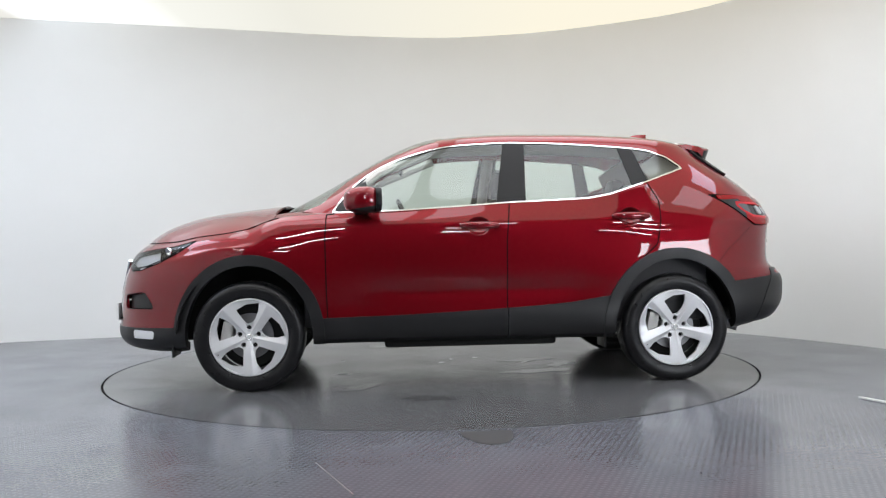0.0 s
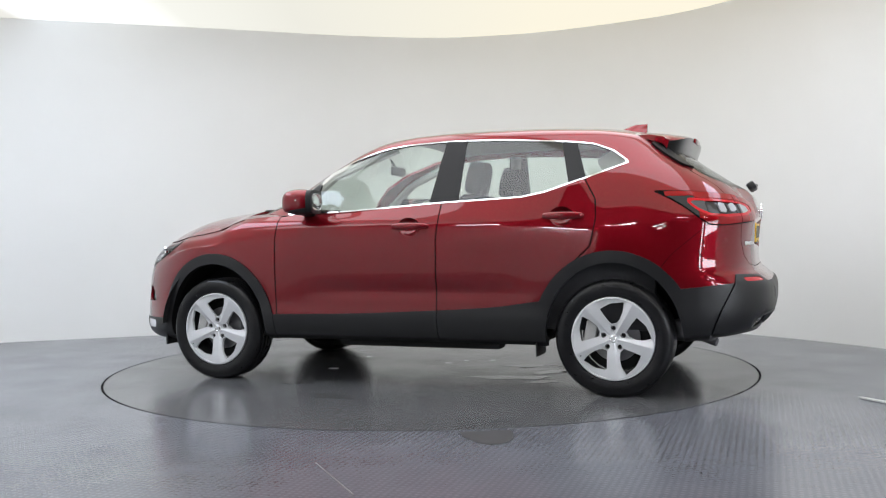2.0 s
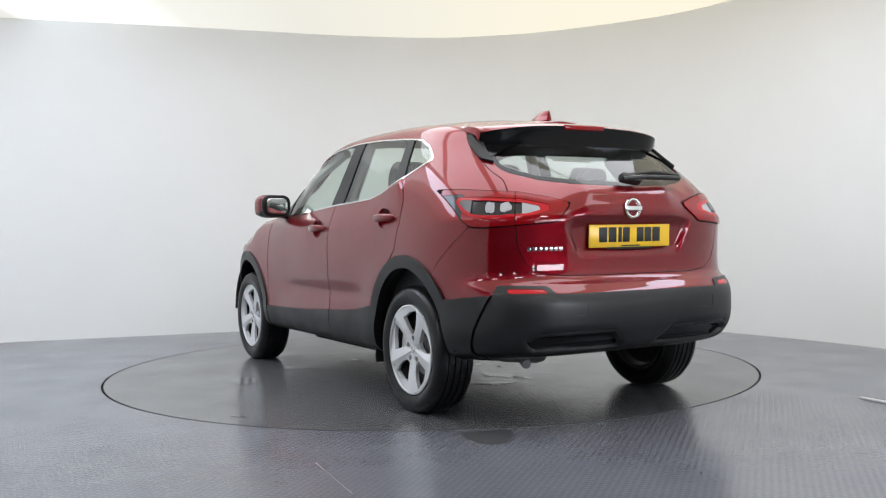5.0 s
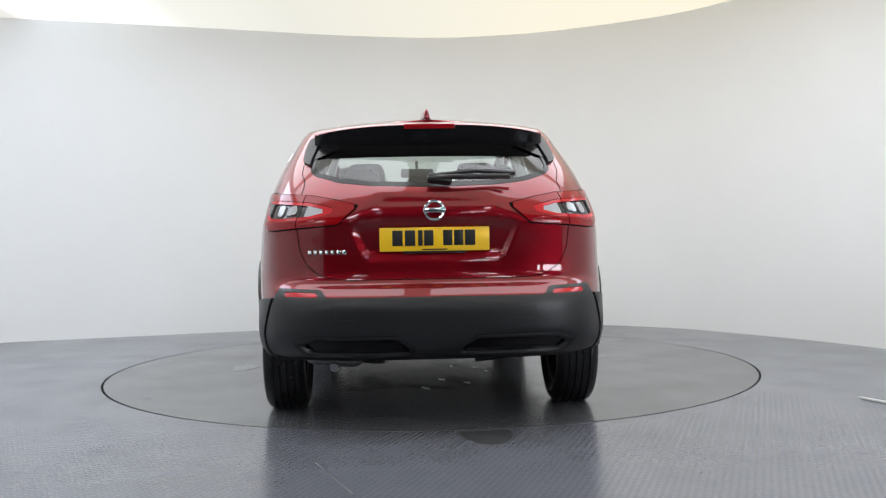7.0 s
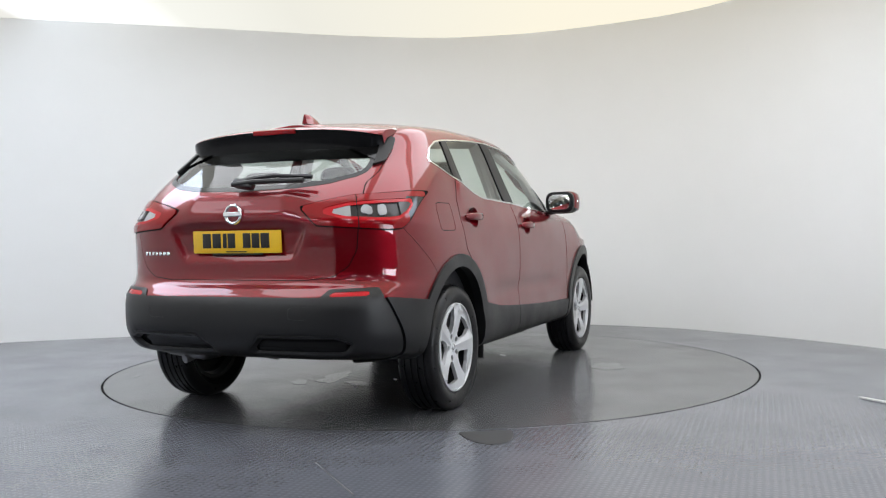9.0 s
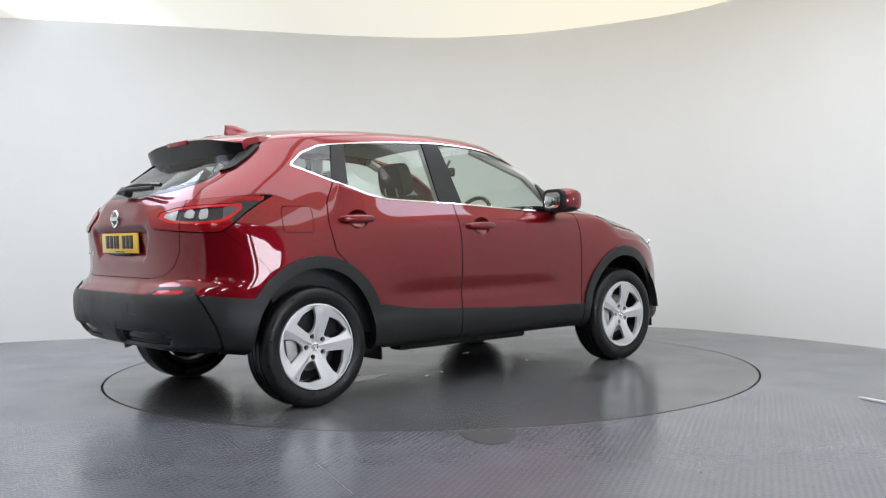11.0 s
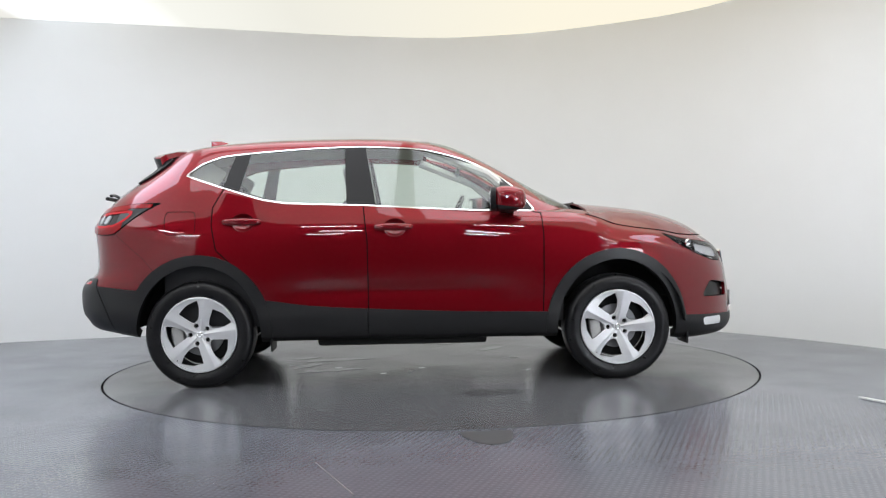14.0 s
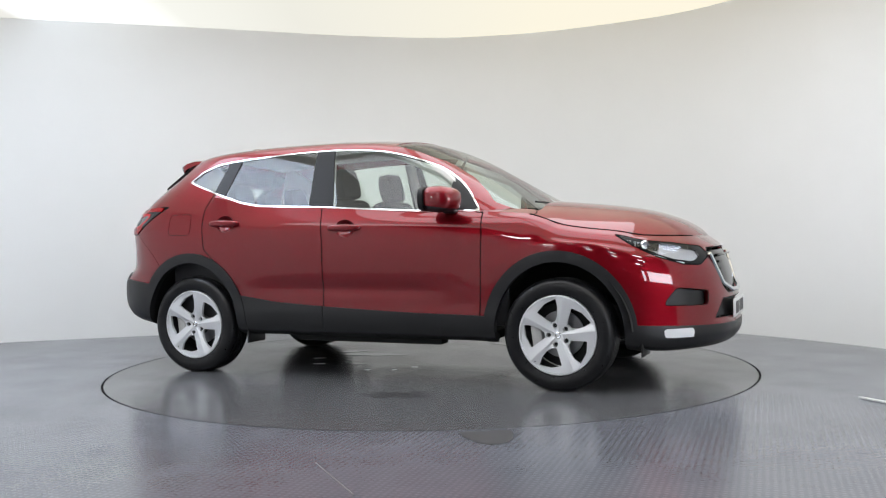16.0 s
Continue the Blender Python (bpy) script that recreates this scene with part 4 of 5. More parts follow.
    for k in seams.whole().plus(flap_seam).pieces():
        k.build("panel_gap", SEAM, car, "black strip that paints the shade of a panel gap", 0.0)
    return doors


def put(name, bm, material, parent, label="", **more):
    """A part whose mesh is given in the car's own measures."""
    bm.transform(Matrix.Translation(SHIFT))
    return part(name, bm, material, parent, label, **more)


WHEEL_TURN = 20


def build_wheel(car, x, side):
    """A wheel at the origin facing +y, then set on its axle."""
    wheel = new("wheel")
    wheel.parent = car
    tagged(wheel, "silver five-spoke alloy wheel with black tyre")
    # tyre: shoulders, side walls and four tread grooves
    R = TYRE_R
    prof = [(0.238, -0.035), (0.245, -0.012), (0.275, 0.0), (0.305, -0.002), (0.322, -0.012), (0.332, -0.026)]
    for y in (-0.055, -0.092, -0.128, -0.164):
        prof += [(R, y + 0.012), (R, y + 0.005), (R - 0.008, y + 0.004), (R - 0.008, y - 0.004), (R, y - 0.005)]
    prof += [(R, -0.185), (0.332, -0.194), (0.322, -0.208), (0.305, -0.218), (0.275, -0.22), (0.236, -0.19)]
    part("tyre", lathe(prof, 72, True), RUBBER, wheel, "black ribbed tyre", angle=28)
    bm = lathe([(0.228, -0.022), (0.222, -0.024), (0.214, -0.05), (0.205, -0.12), (0.214, -0.19), (0.236, -0.195)], 72)
    part("rim", bm, BARREL, wheel, "silver rim barrel, coloured dark for the shade inside the wheel")
    part("rim_lip", lathe([(0.238, -0.028), (0.2375, -0.010), (0.229, -0.008), (0.226, -0.016)], 72), ALLOY, wheel, "bright rim lip")
    # spoked face
    depth = lambda r: -0.020 - 0.020 * (1 - min(r / 0.21, 1)) ** 1.5
    na, rings = 220, [0.022 + 0.004 * k for k in range(53)]
    vs = []
    for r in rings:
        row = []
        for i in range(na):
            a = 2 * math.pi * i / na
            # crown of each spoke, facing down and every 72 degrees
            c = ((a + math.pi / 2) * 5 / (2 * math.pi) + 0.5) % 1 - 0.5
            ridge = 0.013 * max(0, 1 - abs(c + 0.08) * (2.6 if c > -0.08 else 7.0)) * (0.3 + r * 3.4)
            row.append((r * math.cos(a), depth(r) + ridge, r * math.sin(a), c))
        vs.append(row)
    flat = np.array(vs).reshape(-1, 4)
    f = []
    for k in range(len(rings) - 1):
        for i in range(na):
            j = (i + 1) % na
            f += [(k * na + i, (k + 1) * na + i, k * na + j), (k * na + j, (k + 1) * na + i, (k + 1) * na + j)]
    f = np.array(f)
    v = np.zeros((len(flat), 7))
    v[:, :3] = flat[:, :3]
    n = np.zeros((len(v), 3))
    fn = np.cross(v[f[:, 1], :3] - v[f[:, 0], :3], v[f[:, 2], :3] - v[f[:, 0], :3])
    for k in range(3):
        np.add.at(n, f[:, k], fn)
    if n[:, 1].sum() < 0:
        n, f = -n, f[:, ::-1]
    v[:, 3:6] = n / np.maximum(np.linalg.norm(n, axis=1, keepdims=True), 1e-12)
    face = Skin(v, f)
    for s in range(5):
        mid = -math.pi / 2 + 2 * math.pi * (s + 0.5) / 5
        poly = [(r * math.cos(mid + radians(d)), r * math.sin(mid + radians(d))) for r, d in
                ((0.080, -10), (0.086, 10), (0.116, 19), (0.170, 20), (0.217, 17), (0.200, -4), (0.182, -24), (0.13, -20))]
        line = rounded(poly, 0.007)
        _, face = face.cut(lambda q: inside_distance(line, q[:, [0, 2]]))
        a = -math.pi / 2 + 2 * math.pi * s / 5 + math.pi / 5
        cx, cz = 0.059 * math.cos(a), 0.059 * math.sin(a)
        _, face = face.cut(lambda q: np.hypot(q[:, 0] - cx, q[:, 2] - cz) - 0.0150)
        nut = lathe([(0.001, -0.045), (0.009, -0.045), (0.010, -0.060)], 12)
        nut.transform(pose(cx, 0, cz))
        part("wheel_nut", nut, DARK, wheel, "dark wheel nut")
    face = face.rim(0.022)
    mesh_object("spokes", face.v[:, :3], face.f, ALLOY, wheel, "silver five-spoke wheel face", True, face.v[:, 3:6])
    part("hub_cap", lathe([(0.001, -0.030), (0.020, -0.031), (0.027, -0.035), (0.028, -0.045)], 24), ALLOY, wheel, "plain silver hub cap")
    part("hub_badge", lathe([(0.012, -0.029), (0.015, -0.027), (0.018, -0.029)], 24), CHROME, wheel, "plain chrome ring badge")
    part("brake_disc", lathe([(0.06, -0.085), (0.06, -0.07), (0.075, -0.10), (0.140, -0.10), (0.140, -0.115), (0.06, -0.115)], 40), STEEL, wheel, "grey steel brake disc")
    part("brake_drum_cover", lathe([(0.001, -0.125), (0.19, -0.125), (0.2, -0.15)], 32), DARK, wheel)
    part("brake_caliper", box((0.07, 0.05, 0.14), (0.135, -0.075, 0.03), (0, -12, 0), 0.014), PALE_STEEL, wheel, "grey brake caliper")
    part("valve", tube([(0.18, -0.03, -0.1), (0.185, -0.012, -0.103)], 0.004, 6), TRIM, wheel)
    wheel.matrix_basis = Matrix.Translation(Vector((x, side * TYRE_OUT, HUB)) + Vector(SHIFT)) @ pose(0, 0, 0, 0, 0, 0 if side > 0 else 180) @ pose(0, 0, 0, 0, 0 if side > 0 else WHEEL_TURN)
    return wheel


def build_spoiler(car):
    ys = 0.595 * np.sin(np.linspace(-math.pi / 2, math.pi / 2, 61))
    drop = lambda y: 0.028 * (abs(y) / 0.5) ** 2.6
    rows = []
    for y in ys:
        a = abs(y) / 0.595
        rows.append([(-1.40, y, 1.556 - drop(y) * 1.1 - 0.008), (-1.50, y, 1.547 - drop(y)), (-1.60 + 0.02 * a**12, y, 1.531 - drop(y)), (-1.70 + 0.04 * a**3 + 0.05 * a**12, y, 1.512 - drop(y)),
                     (-1.712 + 0.04 * a**3 + 0.06 * a**12, y, 1.504 - drop(y))])
    def strip(rows):
        bm = bmesh.new()
        g = [[bm.verts.new(p) for p in r] for r in rows]
        for a, b in zip(g, g[1:]):
            for k in range(len(a) - 1):
                bm.faces.new((a[k], b[k], b[k + 1], a[k + 1]))
        bmesh.ops.recalc_face_normals(bm, faces=bm.faces)
        return bm
    for r, s in ((rows[0], -1), (rows[-1], 1)):
        cheek = [(x + 0.004 * k, y + s * 0.006, z - 0.022 - 0.008 * k) for k, (x, y, z) in enumerate(r)]
        (rows.insert if s < 0 else rows.append)(*((0, cheek) if s < 0 else (cheek,)))
    spoiler = put("roof_spoiler", strip(rows), PAINT, car, "metallic red roof spoiler with gloss black underside")
    under = []
    for y in ys:
        a = abs(y) / 0.595
        low = 1.338 + 0.006 * (1 - a**2)
        x0 = -1.712 + 0.04 * a**3 + 0.06 * a**12
        under.append([(x0, y, 1.504 - drop(y)), (x0 + 0.004, y, 1.488 - drop(y)), (x0 + 0.018, y, 1.45 - drop(y) * 0.9), (x0 + 0.024, y, 1.40), (x0 + 0.034, y, float(low)), (x0 + 0.09, y, float(low) + 0.02)])
    bm = strip(under)
    put("spoiler_underside", bm, GLOSS_BLACK, spoiler, "gloss black spoiler face")
    put("brake_light", box((0.014, 0.262, 0.026), (-1.711, 0, 1.497), (0, -6, 0), 0.004), RED_LENS, spoiler, "red high-level brake light strip")
    # shark-fin aerial
    bm = bmesh.new()
    n = 10
    for k in range(n):
        t = k / (n - 1)
        x0, x1, w, z = -1.20 - 0.13 * t**1.4, -1.395, 0.032 * (1 - t) ** 0.8 + 0.004, 1.575 + 0.055 * t
        for p in ((x0, 0, z), ((x0 + x1) / 2, w, z), (x1 - 0.004, w * 0.5, z), (x1 - 0.008, 0, z), (x1 - 0.004, -w * 0.5, z), ((x0 + x1) / 2, -w, z)):
            bm.verts.new(p)
    bm.verts.ensure_lookup_table()
    for k in range(n - 1):
        for i in range(6):
            a, b = k * 6 + i, k * 6 + (i + 1) % 6
            bm.faces.new([bm.verts[j] for j in (a, b, b + 6, a + 6)])
    bm.faces.new([bm.verts[(n - 1) * 6 + i] for i in range(6)])
    bmesh.ops.recalc_face_normals(bm, faces=bm.faces)
    put("roof_aerial", bm, PAINT, car, "metallic red shark-fin aerial", angle=60)


def build_rear_details(car):
    # yellow plate with plain bars for its characters
    plate = put("rear_plate", box((0.008, 0.525, 0.113), (-2.068, 0, 0.918), (0, -2, 0), 0.003), YELLOW, car, "yellow rear number plate with black bars")
    for y, w in ((0.165, 0.05), (0.105, 0.05), (0.056, 0.022), (0.016, 0.045), (-0.075, 0.045), (-0.127, 0.045), (-0.182, 0.05)):
        put("plate_bar", box((0.004, w, 0.074), (-2.0725, y + 0.012, 0.924), (0, -2, 0), 0.0015), INK, plate, "black bar")
    put("plate_strip", box((0.004, 0.12, 0.006), (-2.071, 0.0, 0.869), (0, -2, 0)), INK, plate, "small dark strip")
    put("plate_surround", box((0.010, 0.30, 0.022), (-2.063, 0.0, 0.862), (0, -2, 0), 0.003), PLASTIC, plate, "black plate holder edge")
    # plain round badge
    badge = lathe([(0.036, 0.0), (0.039, 0.006), (0.044, 0.008), (0.050, 0.006), (0.052, 0.0)], 40)
    badge.transform(pose(-2.092, 0, 1.055, 0, 0, 90))
    badge = put("tailgate_badge", badge, CHROME, car, "plain chrome ring badge with crossbar")
    put("badge_bar", box((0.008, 0.108, 0.024), (-2.099, 0, 1.055), bevel=0.004), CHROME, badge)
    # model lettering as one plain row of chrome bars
    for k in range(7):
        y = 0.595 - 0.0275 * k
        x = -1.15 - 0.92 * (1 - (y / 0.895) ** 4.2) ** (1 / 4.2)
        put("letter_bar", box((0.006, 0.020, 0.020), (x - 0.002, y, 0.862), (0, 0, -25 * (y / 0.6) ** 3), 0.002), CHROME, car, "small plain chrome bar")
    # wiper
    w = new("rear_wiper")
    w.parent = car
    tagged(w, "black rear wiper")
    put("wiper_arm", join(tube([(-2.055, 0.03, 1.205), (-2.06, -0.10, 1.215), (-2.03, -0.37, 1.215)], 0.013, 8), box((0.05, 0.12, 0.045), (-2.04, -0.03, 1.205), (10, 30, 0), 0.014)), PLASTIC, w)
    put("wiper_blade", tube([(-2.04, -0.02, 1.225), (-2.03, -0.2, 1.243), (-1.995, -0.40, 1.232)], 0.011, 6), RUBBER, w)
    # bumper brightwork lines and exhaust
    for s in (1, -1):
        line = tube([(-2.130, s * 0.10, 0.404), (-2.134, s * 0.118, 0.409), (-2.168, s * 0.185, 0.460), (-2.157, s * 0.42, 0.463), (-2.121, s * 0.585, 0.461), (-2.080, s * 0.65, 0.438)], 0.006, 6)
        put("bumper_moulding", line, PLASTIC, car)
    put("bumper_moulding", tube([(-2.130, 0.10, 0.404), (-2.130, -0.10, 0.404)], 0.006, 6), PLASTIC, car)
    put("tail_pipe", tube([(-1.5, 0.46, 0.34), (-1.76, 0.47, 0.315), (-1.86, 0.50, 0.285)], 0.024, 14), STEEL, car, "short steel tail pipe")
    put("silencer", box((0.26, 0.30, 0.13), (-1.74, 0.50, 0.355), (6, 0, 0), 0.05, 3), STEEL, car, "steel exhaust silencer")


def build_mirror(car, s):
    """A door mirror on its arm."""
    bm = bmesh.new()
    bmesh.ops.create_uvsphere(bm, u_segments=24, v_segments=16, radius=1)
    for v in bm.verts:
        x, y, z = v.co
        sq = lambda c, p: math.copysign(abs(c) ** p, c)
        v.co = (0.132 * sq(x, 0.85) * (1.0 if x > 0 else 0.625), 0.112 * sq(y, 0.62), 0.082 * sq(z, 0.62) * (1 + 0.12 * y))
    bmesh.ops.bisect_plane(bm, geom=list(bm.verts) + list(bm.edges) + list(bm.faces), plane_co=(0, 0, -0.042), plane_no=(0.15, 0, 1), clear_inner=True)
    at = Matrix.Translation((0.605, s * 0.935, 1.152)) @ pose(0, 0, 0, 0, 0, s * 8) @ Matrix.Diagonal((1, s, 1, 1))
    bm.transform(at)
    if s < 0:
        bmesh.ops.reverse_faces(bm, faces=bm.faces)
    mirror = put("door_mirror", bm, PAINT, car, "metallic red door mirror with black base")
    base = bmesh.new()
    bmesh.ops.create_uvsphere(base, u_segments=24, v_segments=14, radius=1)
    for v in base.verts:
        x, y, z = v.co
        sq = lambda c, p: math.copysign(abs(c) ** p, c)
        v.co = (0.128 * sq(x, 0.85) * (1.0 if x > 0 else 0.63), 0.109 * sq(y, 0.62), 0.079 * sq(z, 0.62))
    bmesh.ops.bisect_plane(base, geom=list(base.verts) + list(base.edges) + list(base.faces), plane_co=(0, 0, -0.040), plane_no=(0.15, 0, 1), clear_outer=True)
    base.transform(at)
    put("mirror_base", base, PLASTIC, mirror, "black lower mirror housing")
    put("mirror_arm", box((0.09, 0.16, 0.035), (0.63, s * 0.86, 1.092), (s * 12, 0, 0), 0.014), PLASTIC, mirror)
    def plate(w, h, deep, x, r):
        bm = prism(rounded([(-w / 2, -h / 2), (w / 2, -h / 2), (w / 2, h / 2), (-w / 2, h / 2)], r), deep, bevel=0.004)
        bm.transform(pose(x, s * 0.933, 1.155, 0, 0, s * 8) @ pose(0, 0, 0, 90, 0, 90))
        return bm
    put("mirror_glass", plate(0.166, 0.106, 0.004, 0.514, 0.045), MIRROR, mirror, "silvered mirror glass")
    put("mirror_bezel", plate(0.212, 0.148, 0.035, 0.518, 0.06), SATIN_BLACK, mirror, "black mirror bezel")
    put("indicator_strip", tube([(0.732, s * 0.90, 1.160), (0.708, s * 0.99, 1.161), (0.60, s * 1.046, 1.163)], 0.006, 6), CHROME, mirror, "thin chrome strip")


def build_handle(door, x, z, s, y):
    """A pull handle before its dished pocket."""
    cup = lathe([(0.001, -0.036), (0.30, -0.034), (0.62, -0.026), (0.86, -0.013), (1.0, 0.0), (1.06, 0.0015)], 36)
    cup.transform(Matrix.Translation((x + 0.008, s * y, z)) @ Matrix.Diagonal((POCKET[0], s, POCKET[1], 1)))
    bmesh.ops.recalc_face_normals(cup, faces=cup.faces)
    put("handle_pocket", cup, PAINT, door, "dished handle pocket")
    bm, rings = bmesh.new(), []
    for k in range(25):
        u = k / 24
        swell = max(math.sin(math.pi * u), 0.0) ** 0.35
        cx, cy = x + 0.122 - 0.244 * u, s * (y + 0.004 + 0.026 * math.sin(math.pi * u) ** 0.55)
        hz, hy = 0.006 + 0.016 * swell, 0.004 + 0.009 * swell
        ring = []
        for j in range(14):
            a = 2 * math.pi * j / 14
            c, d = math.cos(a), math.sin(a)
            ring.append(bm.verts.new((cx, cy + s * hy * math.copysign(abs(c) ** 0.7, c), z + 0.006 + hz * math.copysign(abs(d) ** 0.7, d))))
        rings.append(ring)
    for a, b in zip(rings, rings[1:]):
        for j in range(14):
            bm.faces.new((a[j], a[(j + 1) % 14], b[(j + 1) % 14], b[j]))
    bm.faces.new(rings[0])
    bm.faces.new(rings[-1])
    bmesh.ops.recalc_face_normals(bm, faces=bm.faces)
    put("door_handle", bm, PAINT, door, "metallic red pull handle")


def headrest(width, height, deep, at):
    """A padded head restraint, narrower at its top and leaning back."""
    w, h = width / 2, height / 2
    line = rounded([(-0.92 * w, -h), (0.92 * w, -h), (w, 0), (0.8 * w, h), (-0.8 * w, h), (-w, 0)], 0.06)
    bm = prism(line, deep, (0, 0, -deep / 2), bevel=0.022)
    bm.transform(pose(*at, 0, -12, 0) @ pose(0, 0, 0, 90, 0, 90))
    return bm


def build_cabin(car):
    """Seats, dash, steering wheel, linings and floor pan."""
    floor_pan = join(box((1.75, 1.50, 0.06), (0.0, 0, 0.30), bevel=0.02), box((0.9, 1.15, 0.22), (1.45, 0, 0.40), bevel=0.04), box((0.75, 1.0, 0.18), (-1.50, 0, 0.45), bevel=0.04))
    put("floor_pan", floor_pan, DARK, car, "black underbody floor pan")
    put("exhaust_box", box((0.4, 0.9, 0.12), (-1.72, 0, 0.42), bevel=0.04), DARK, car)
    for s in (1, -1):
        put("underbody_rail", box((1.1, 0.12, 0.06), (-0.05, s * 0.62, 0.255), bevel=0.02), DARK, car)
        for x in (AXLE, -AXLE):
            bm = bmesh.new()
            n = 24
            g = [[bm.verts.new((x + 0.44 * math.cos(a), s * y, HUB + 0.45 * math.sin(a))) for y in (0.86, 0.5)] for a in (math.pi * (0.02 + 0.96 * k / n) for k in range(n + 1))]
            for a, b in zip(g, g[1:]):
                bm.faces.new((a[0], b[0], b[1], a[1]))
            bm.faces.new([k[1] for k in g])
            put("wheel_housing", bm, DARK, car, "black wheel housing")
            put("suspension_arm", tube([(x, s * 0.25, 0.25), (x, s * 0.68, 0.30)], 0.03), DARK, car)
        put("mud_flap", box((0.012, 0.20, 0.10), (-0.875, s * 0.76, 0.265), bevel=0.004), PLASTIC, car)
        put("air_deflector", box((0.012, 0.22, 0.09), (1.80, s * 0.66, 0.25), bevel=0.004), PLASTIC, car)
        put("door_lining", box((2.55, 0.05, 0.70), (-0.28, s * 0.765, 0.72), bevel=0.02), TRIM, car, "dark door lining")
        put("pillar_lining", tube([(0.80, s * 0.70, 1.09), (0.52, s * 0.655, 1.33), (0.10, s * 0.58, 1.495)], 0.03), LINING, car, "pale pillar lining")
        put("pillar_lining", tube([(-0.28, s * 0.755, 1.08), (-0.335, s * 0.615, 1.50)], 0.04), LINING, car)
        put("pillar_lining", box((0.30, 0.04, 0.36), (-1.40, s * 0.63, 1.30), (s * 20, 32, 0), 0.02), LINING, car)
    bm = bmesh.new()
    xs, ys = np.linspace(0.12, -1.50, 18), np.linspace(-0.55, 0.55, 13)
    g = [[bm.verts.new((x, y, float(spline(ROOF, x)) + 0.03 * (1 - (y / 0.55) ** 2) - 0.035)) for y in ys] for x in xs]
    for a, b in zip(g, g[1:]):
        for k in range(12):
            bm.faces.new((a[k], a[k + 1], b[k + 1], b[k]))
    put("headlining", bm, LINING, car, "pale grey headlining")
    put("dashboard", join(box((0.55, 1.42, 0.22), (0.68, 0, 0.97), bevel=0.07), box((0.22, 0.34, 0.06), (0.52, -0.36, 1.075), bevel=0.025)), TRIM, car, "dark dashboard")
    put("parcel_shelf", box((0.45, 1.2, 0.03), (-1.62, 0, 1.05), bevel=0.01), TRIM, car)
    wheel = lathe([(0.178 + 0.014 * math.cos(a), 0.014 * math.sin(a)) for a in (2 * math.pi * k / 10 for k in range(10))], 40, True)
    wheel = join(wheel, box((0.34, 0.02, 0.05), (0, 0, 0), bevel=0.008), box((0.05, 0.02, 0.17), (0, 0, -0.085), bevel=0.008), box((0.14, 0.04, 0.11), (0, 0, -0.01), bevel=0.015))
    wheel.transform(pose(0.30, -0.36, 1.03, 25, 0, 90))
    put("steering_wheel", wheel, TRIM, car, "black steering wheel")
    put("interior_mirror", join(box((0.02, 0.24, 0.065), (0.36, 0, 1.39), bevel=0.015), tube([(0.37, 0, 1.40), (0.42, 0, 1.48)], 0.01)), TRIM, car, "black interior mirror")
    for y in (0.36, -0.36):
        seat = new("front_seat")
        seat.parent = car
        tagged(seat, "charcoal fabric front seat")
        put("backrest", box((0.17, 0.50, 0.66), (-0.30, y, 0.87), (0, -14, 0), 0.07, 3), FABRIC, seat)
        put("seat_cushion", box((0.50, 0.50, 0.16), (0.02, y, 0.56), (0, -6, 0), 0.06, 3), FABRIC, seat)
        put("headrest", headrest(0.27, 0.21, 0.10, (-0.37, y, 1.30)), FABRIC, seat)
        for d in (0.06, -0.06):
            put("headrest_post", tube([(-0.38, y + d, 1.15), (-0.41, y + d, 1.24)], 0.007), STEEL, seat)
    bench = new("rear_bench")
    bench.parent = car
    tagged(bench, "charcoal fabric rear bench")
    put("backrest", box((0.16, 1.24, 0.62), (-1.20, 0, 0.86), (0, -18, 0), 0.06, 3), FABRIC, bench)
    put("seat_cushion", box((0.50, 1.24, 0.16), (-0.88, 0, 0.58), (0, -6, 0), 0.06, 3), FABRIC, bench)
    for y in (0.38, 0, -0.38):
        put("headrest", headrest(0.25, 0.16 if y else 0.12, 0.09, (-1.26, y, 1.24 if y else 1.20)), FABRIC, bench)


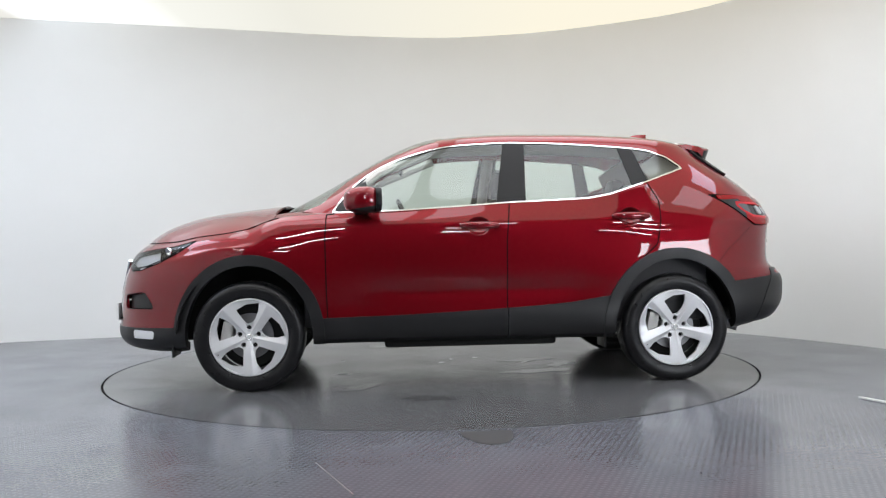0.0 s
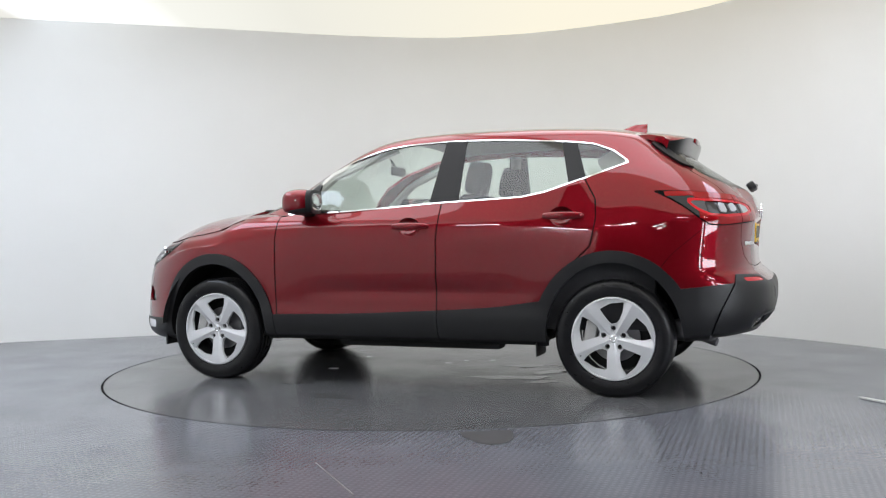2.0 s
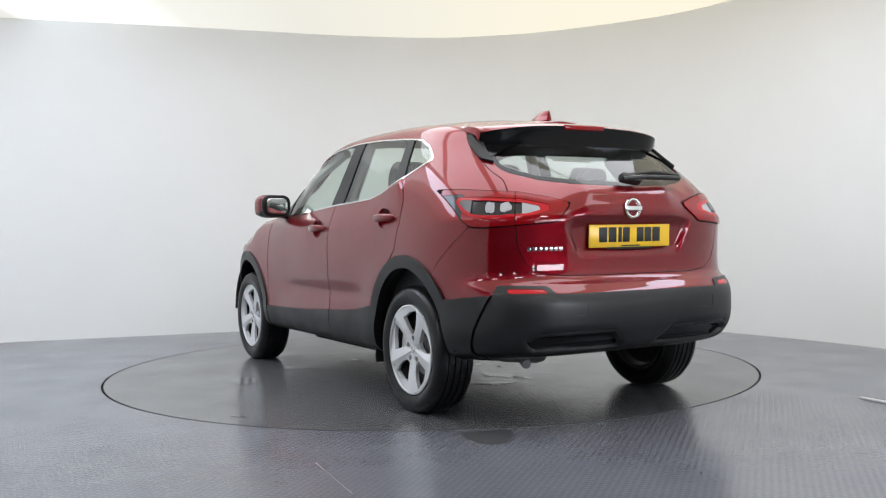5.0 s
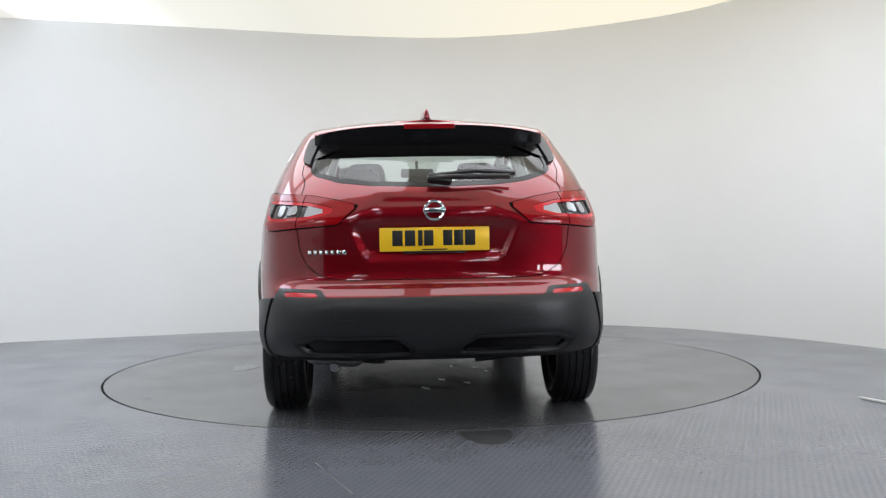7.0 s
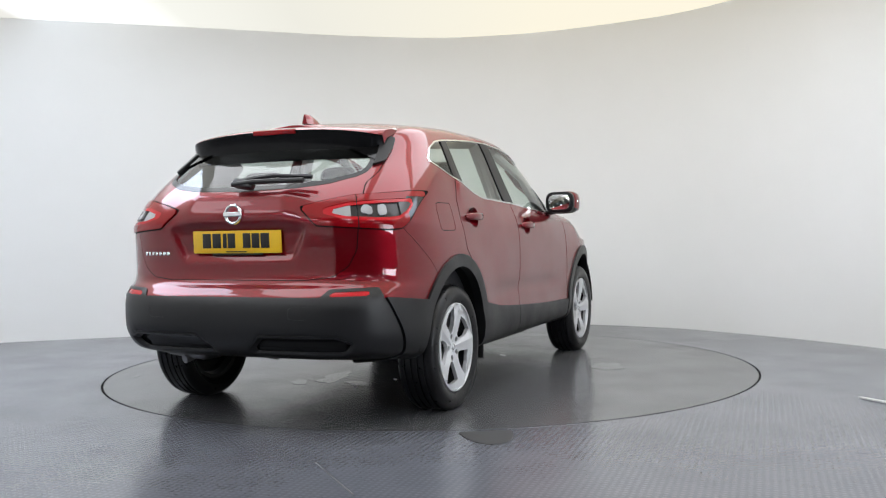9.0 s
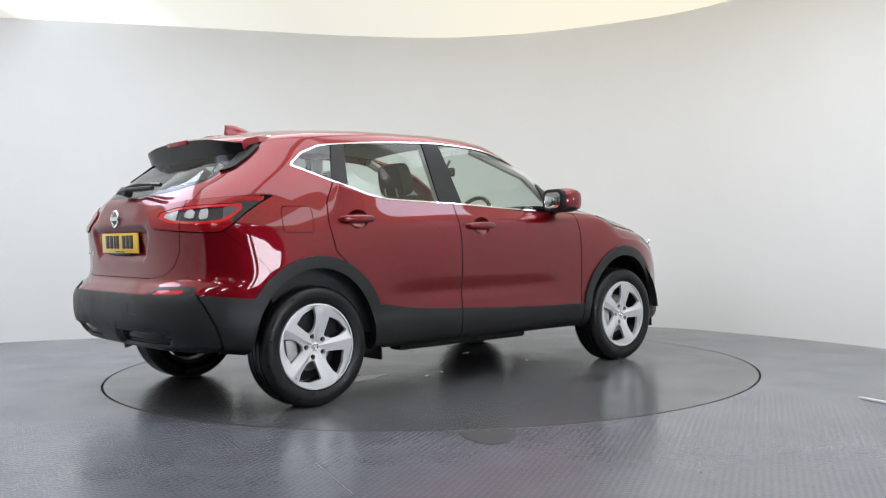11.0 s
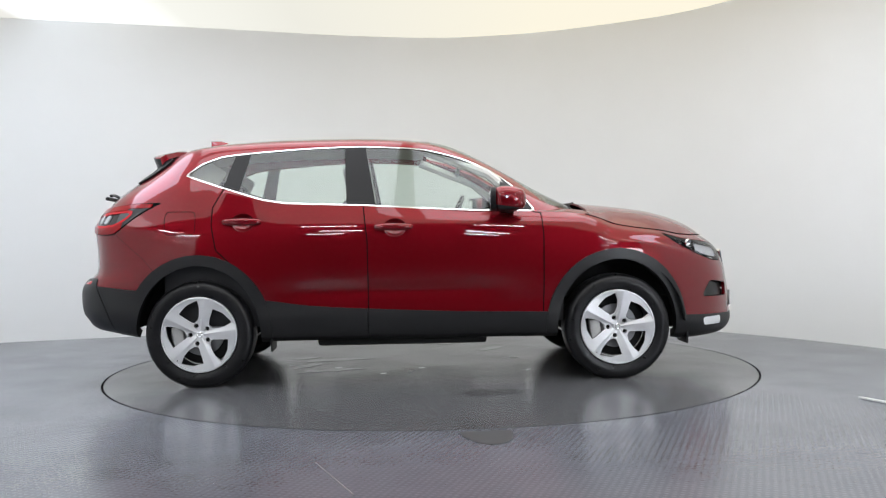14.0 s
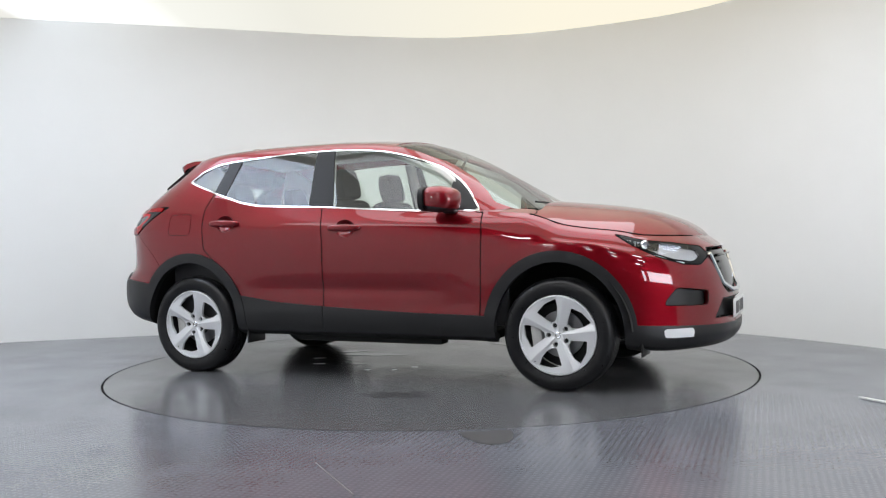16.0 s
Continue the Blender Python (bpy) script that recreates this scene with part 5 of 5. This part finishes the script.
def build_front_details(car):
    half, xf, xr, taper = LAYERS[-1][3], LAYERS[-1][5], LAYERS[-1][4], LAYERS[-1][6]
    ex, ey = bend(xf, xr, half, 1.0, -1.15, 2.7, 4.2, taper)
    keep = [i for i in range(0, len(ex), 3) if 1.12 < ex[i] < 2.03]
    # thin black tube along each bonnet edge, drawing the dark of its gap
    for s in (1, -1):
        put("bonnet_gap", tube([(ex[i], s * ey[i], float(spline(BELT, ex[i])) + 0.001) for i in keep], 0.0038, 6), SEAM, car, "black line that paints the shade of the bonnet gap")
    for s in (1, -1):
        lamp = lathe([(0.001, 0.0), (0.014, 0.003), (0.020, 0.010), (0.023, 0.011), (0.025, 0.0)], 24)
        lamp.transform(pose(1.815, s * 0.735, 0.862, -20, 0, -s * 40 if s > 0 else 180 + 40))
        put("projector", lamp, CHROME, car, "small round headlamp projector")
    for s in (1, -1):
        put("grille_blade", tube([(2.135, s * 0.40, 0.80), (2.20, s * 0.30, 0.62), (2.24, s * 0.17, 0.575), (2.252, 0, 0.57)], 0.014, 8), CHROME, car, "chrome V-shaped grille blade")
    for k in range(5):
        put("grille_slat", box((0.02, 0.44 + 0.04 * k, 0.012), (2.185 - 0.006 * k, 0, 0.62 + 0.042 * k), bevel=0.004), GLOSS_BLACK, car)
    plate = put("front_plate", box((0.01, 0.52, 0.111), (2.258, 0, 0.46), bevel=0.003), WHITE_PLASTIC, car, "white front number plate with black bars")
    for y in (0.165, 0.105, 0.056, 0.016, -0.075, -0.127, -0.182):
        put("plate_bar", box((0.004, 0.045, 0.074), (2.2635, y + 0.012, 0.46), bevel=0.001), INK, plate)
    for s in (1, -1):
        put("front_wiper", tube([(1.12, s * 0.45 + 0.1, 1.118), (1.11, s * 0.2, 1.132), (1.10, s * 0.2 - 0.35, 1.135)], 0.006, 6), PLASTIC, car, "black windscreen wiper")


def build_car():
    car = empty("car", label="metallic red five-door crossover car with black cladding", category="car")
    doors = build_body(car)
    for x in (AXLE, -AXLE):
        for s in (1, -1):
            build_wheel(car, x, s)
    build_spoiler(car)
    build_rear_details(car)
    for k, s in enumerate((1, -1)):
        build_mirror(car, s)
        for j, (hx, hz, hy) in enumerate(HANDLES):
            build_handle(doors[2 * j + k], hx, hz, s, hy)
    build_cabin(car)
    build_front_details(car)
    return car


build_studio()
build_hall()
build_floor_fittings()
turntable = build_turntable()
car = build_car()


def motions():
    """The turntable carries the car round."""
    turn = [(0.0, 183.4), (0.5, 177.3), (1.0, 171.05), (1.5, 164.7), (2.0, 158.3), (2.5, 151.85), (3.0, 145.35), (3.5, 138.8), (4.0, 132.2), (4.5, 125.6), (5.0, 119.0),
            (5.5, 112.4), (6.0, 105.8), (6.5, 99.25), (7.0, 92.6), (7.5, 86.05), (8.0, 79.4), (8.5, 72.9), (9.0, 66.3), (9.5, 59.8), (10.0, 53.1), (10.5, 46.4),
            (11.0, 39.75), (11.5, 33.1), (12.0, 26.55), (12.5, 20.2), (13.0, 13.9), (13.5, 7.7), (14.0, 1.4), (14.5, -4.95), (15.0, -11.35), (15.5, -17.8), (16.0, -24.35)]
    for thing in (car, turntable):
        walk(thing, [(t, pose(0, 0, 0, 0, 0, a)) for t, a in turn])


motions()
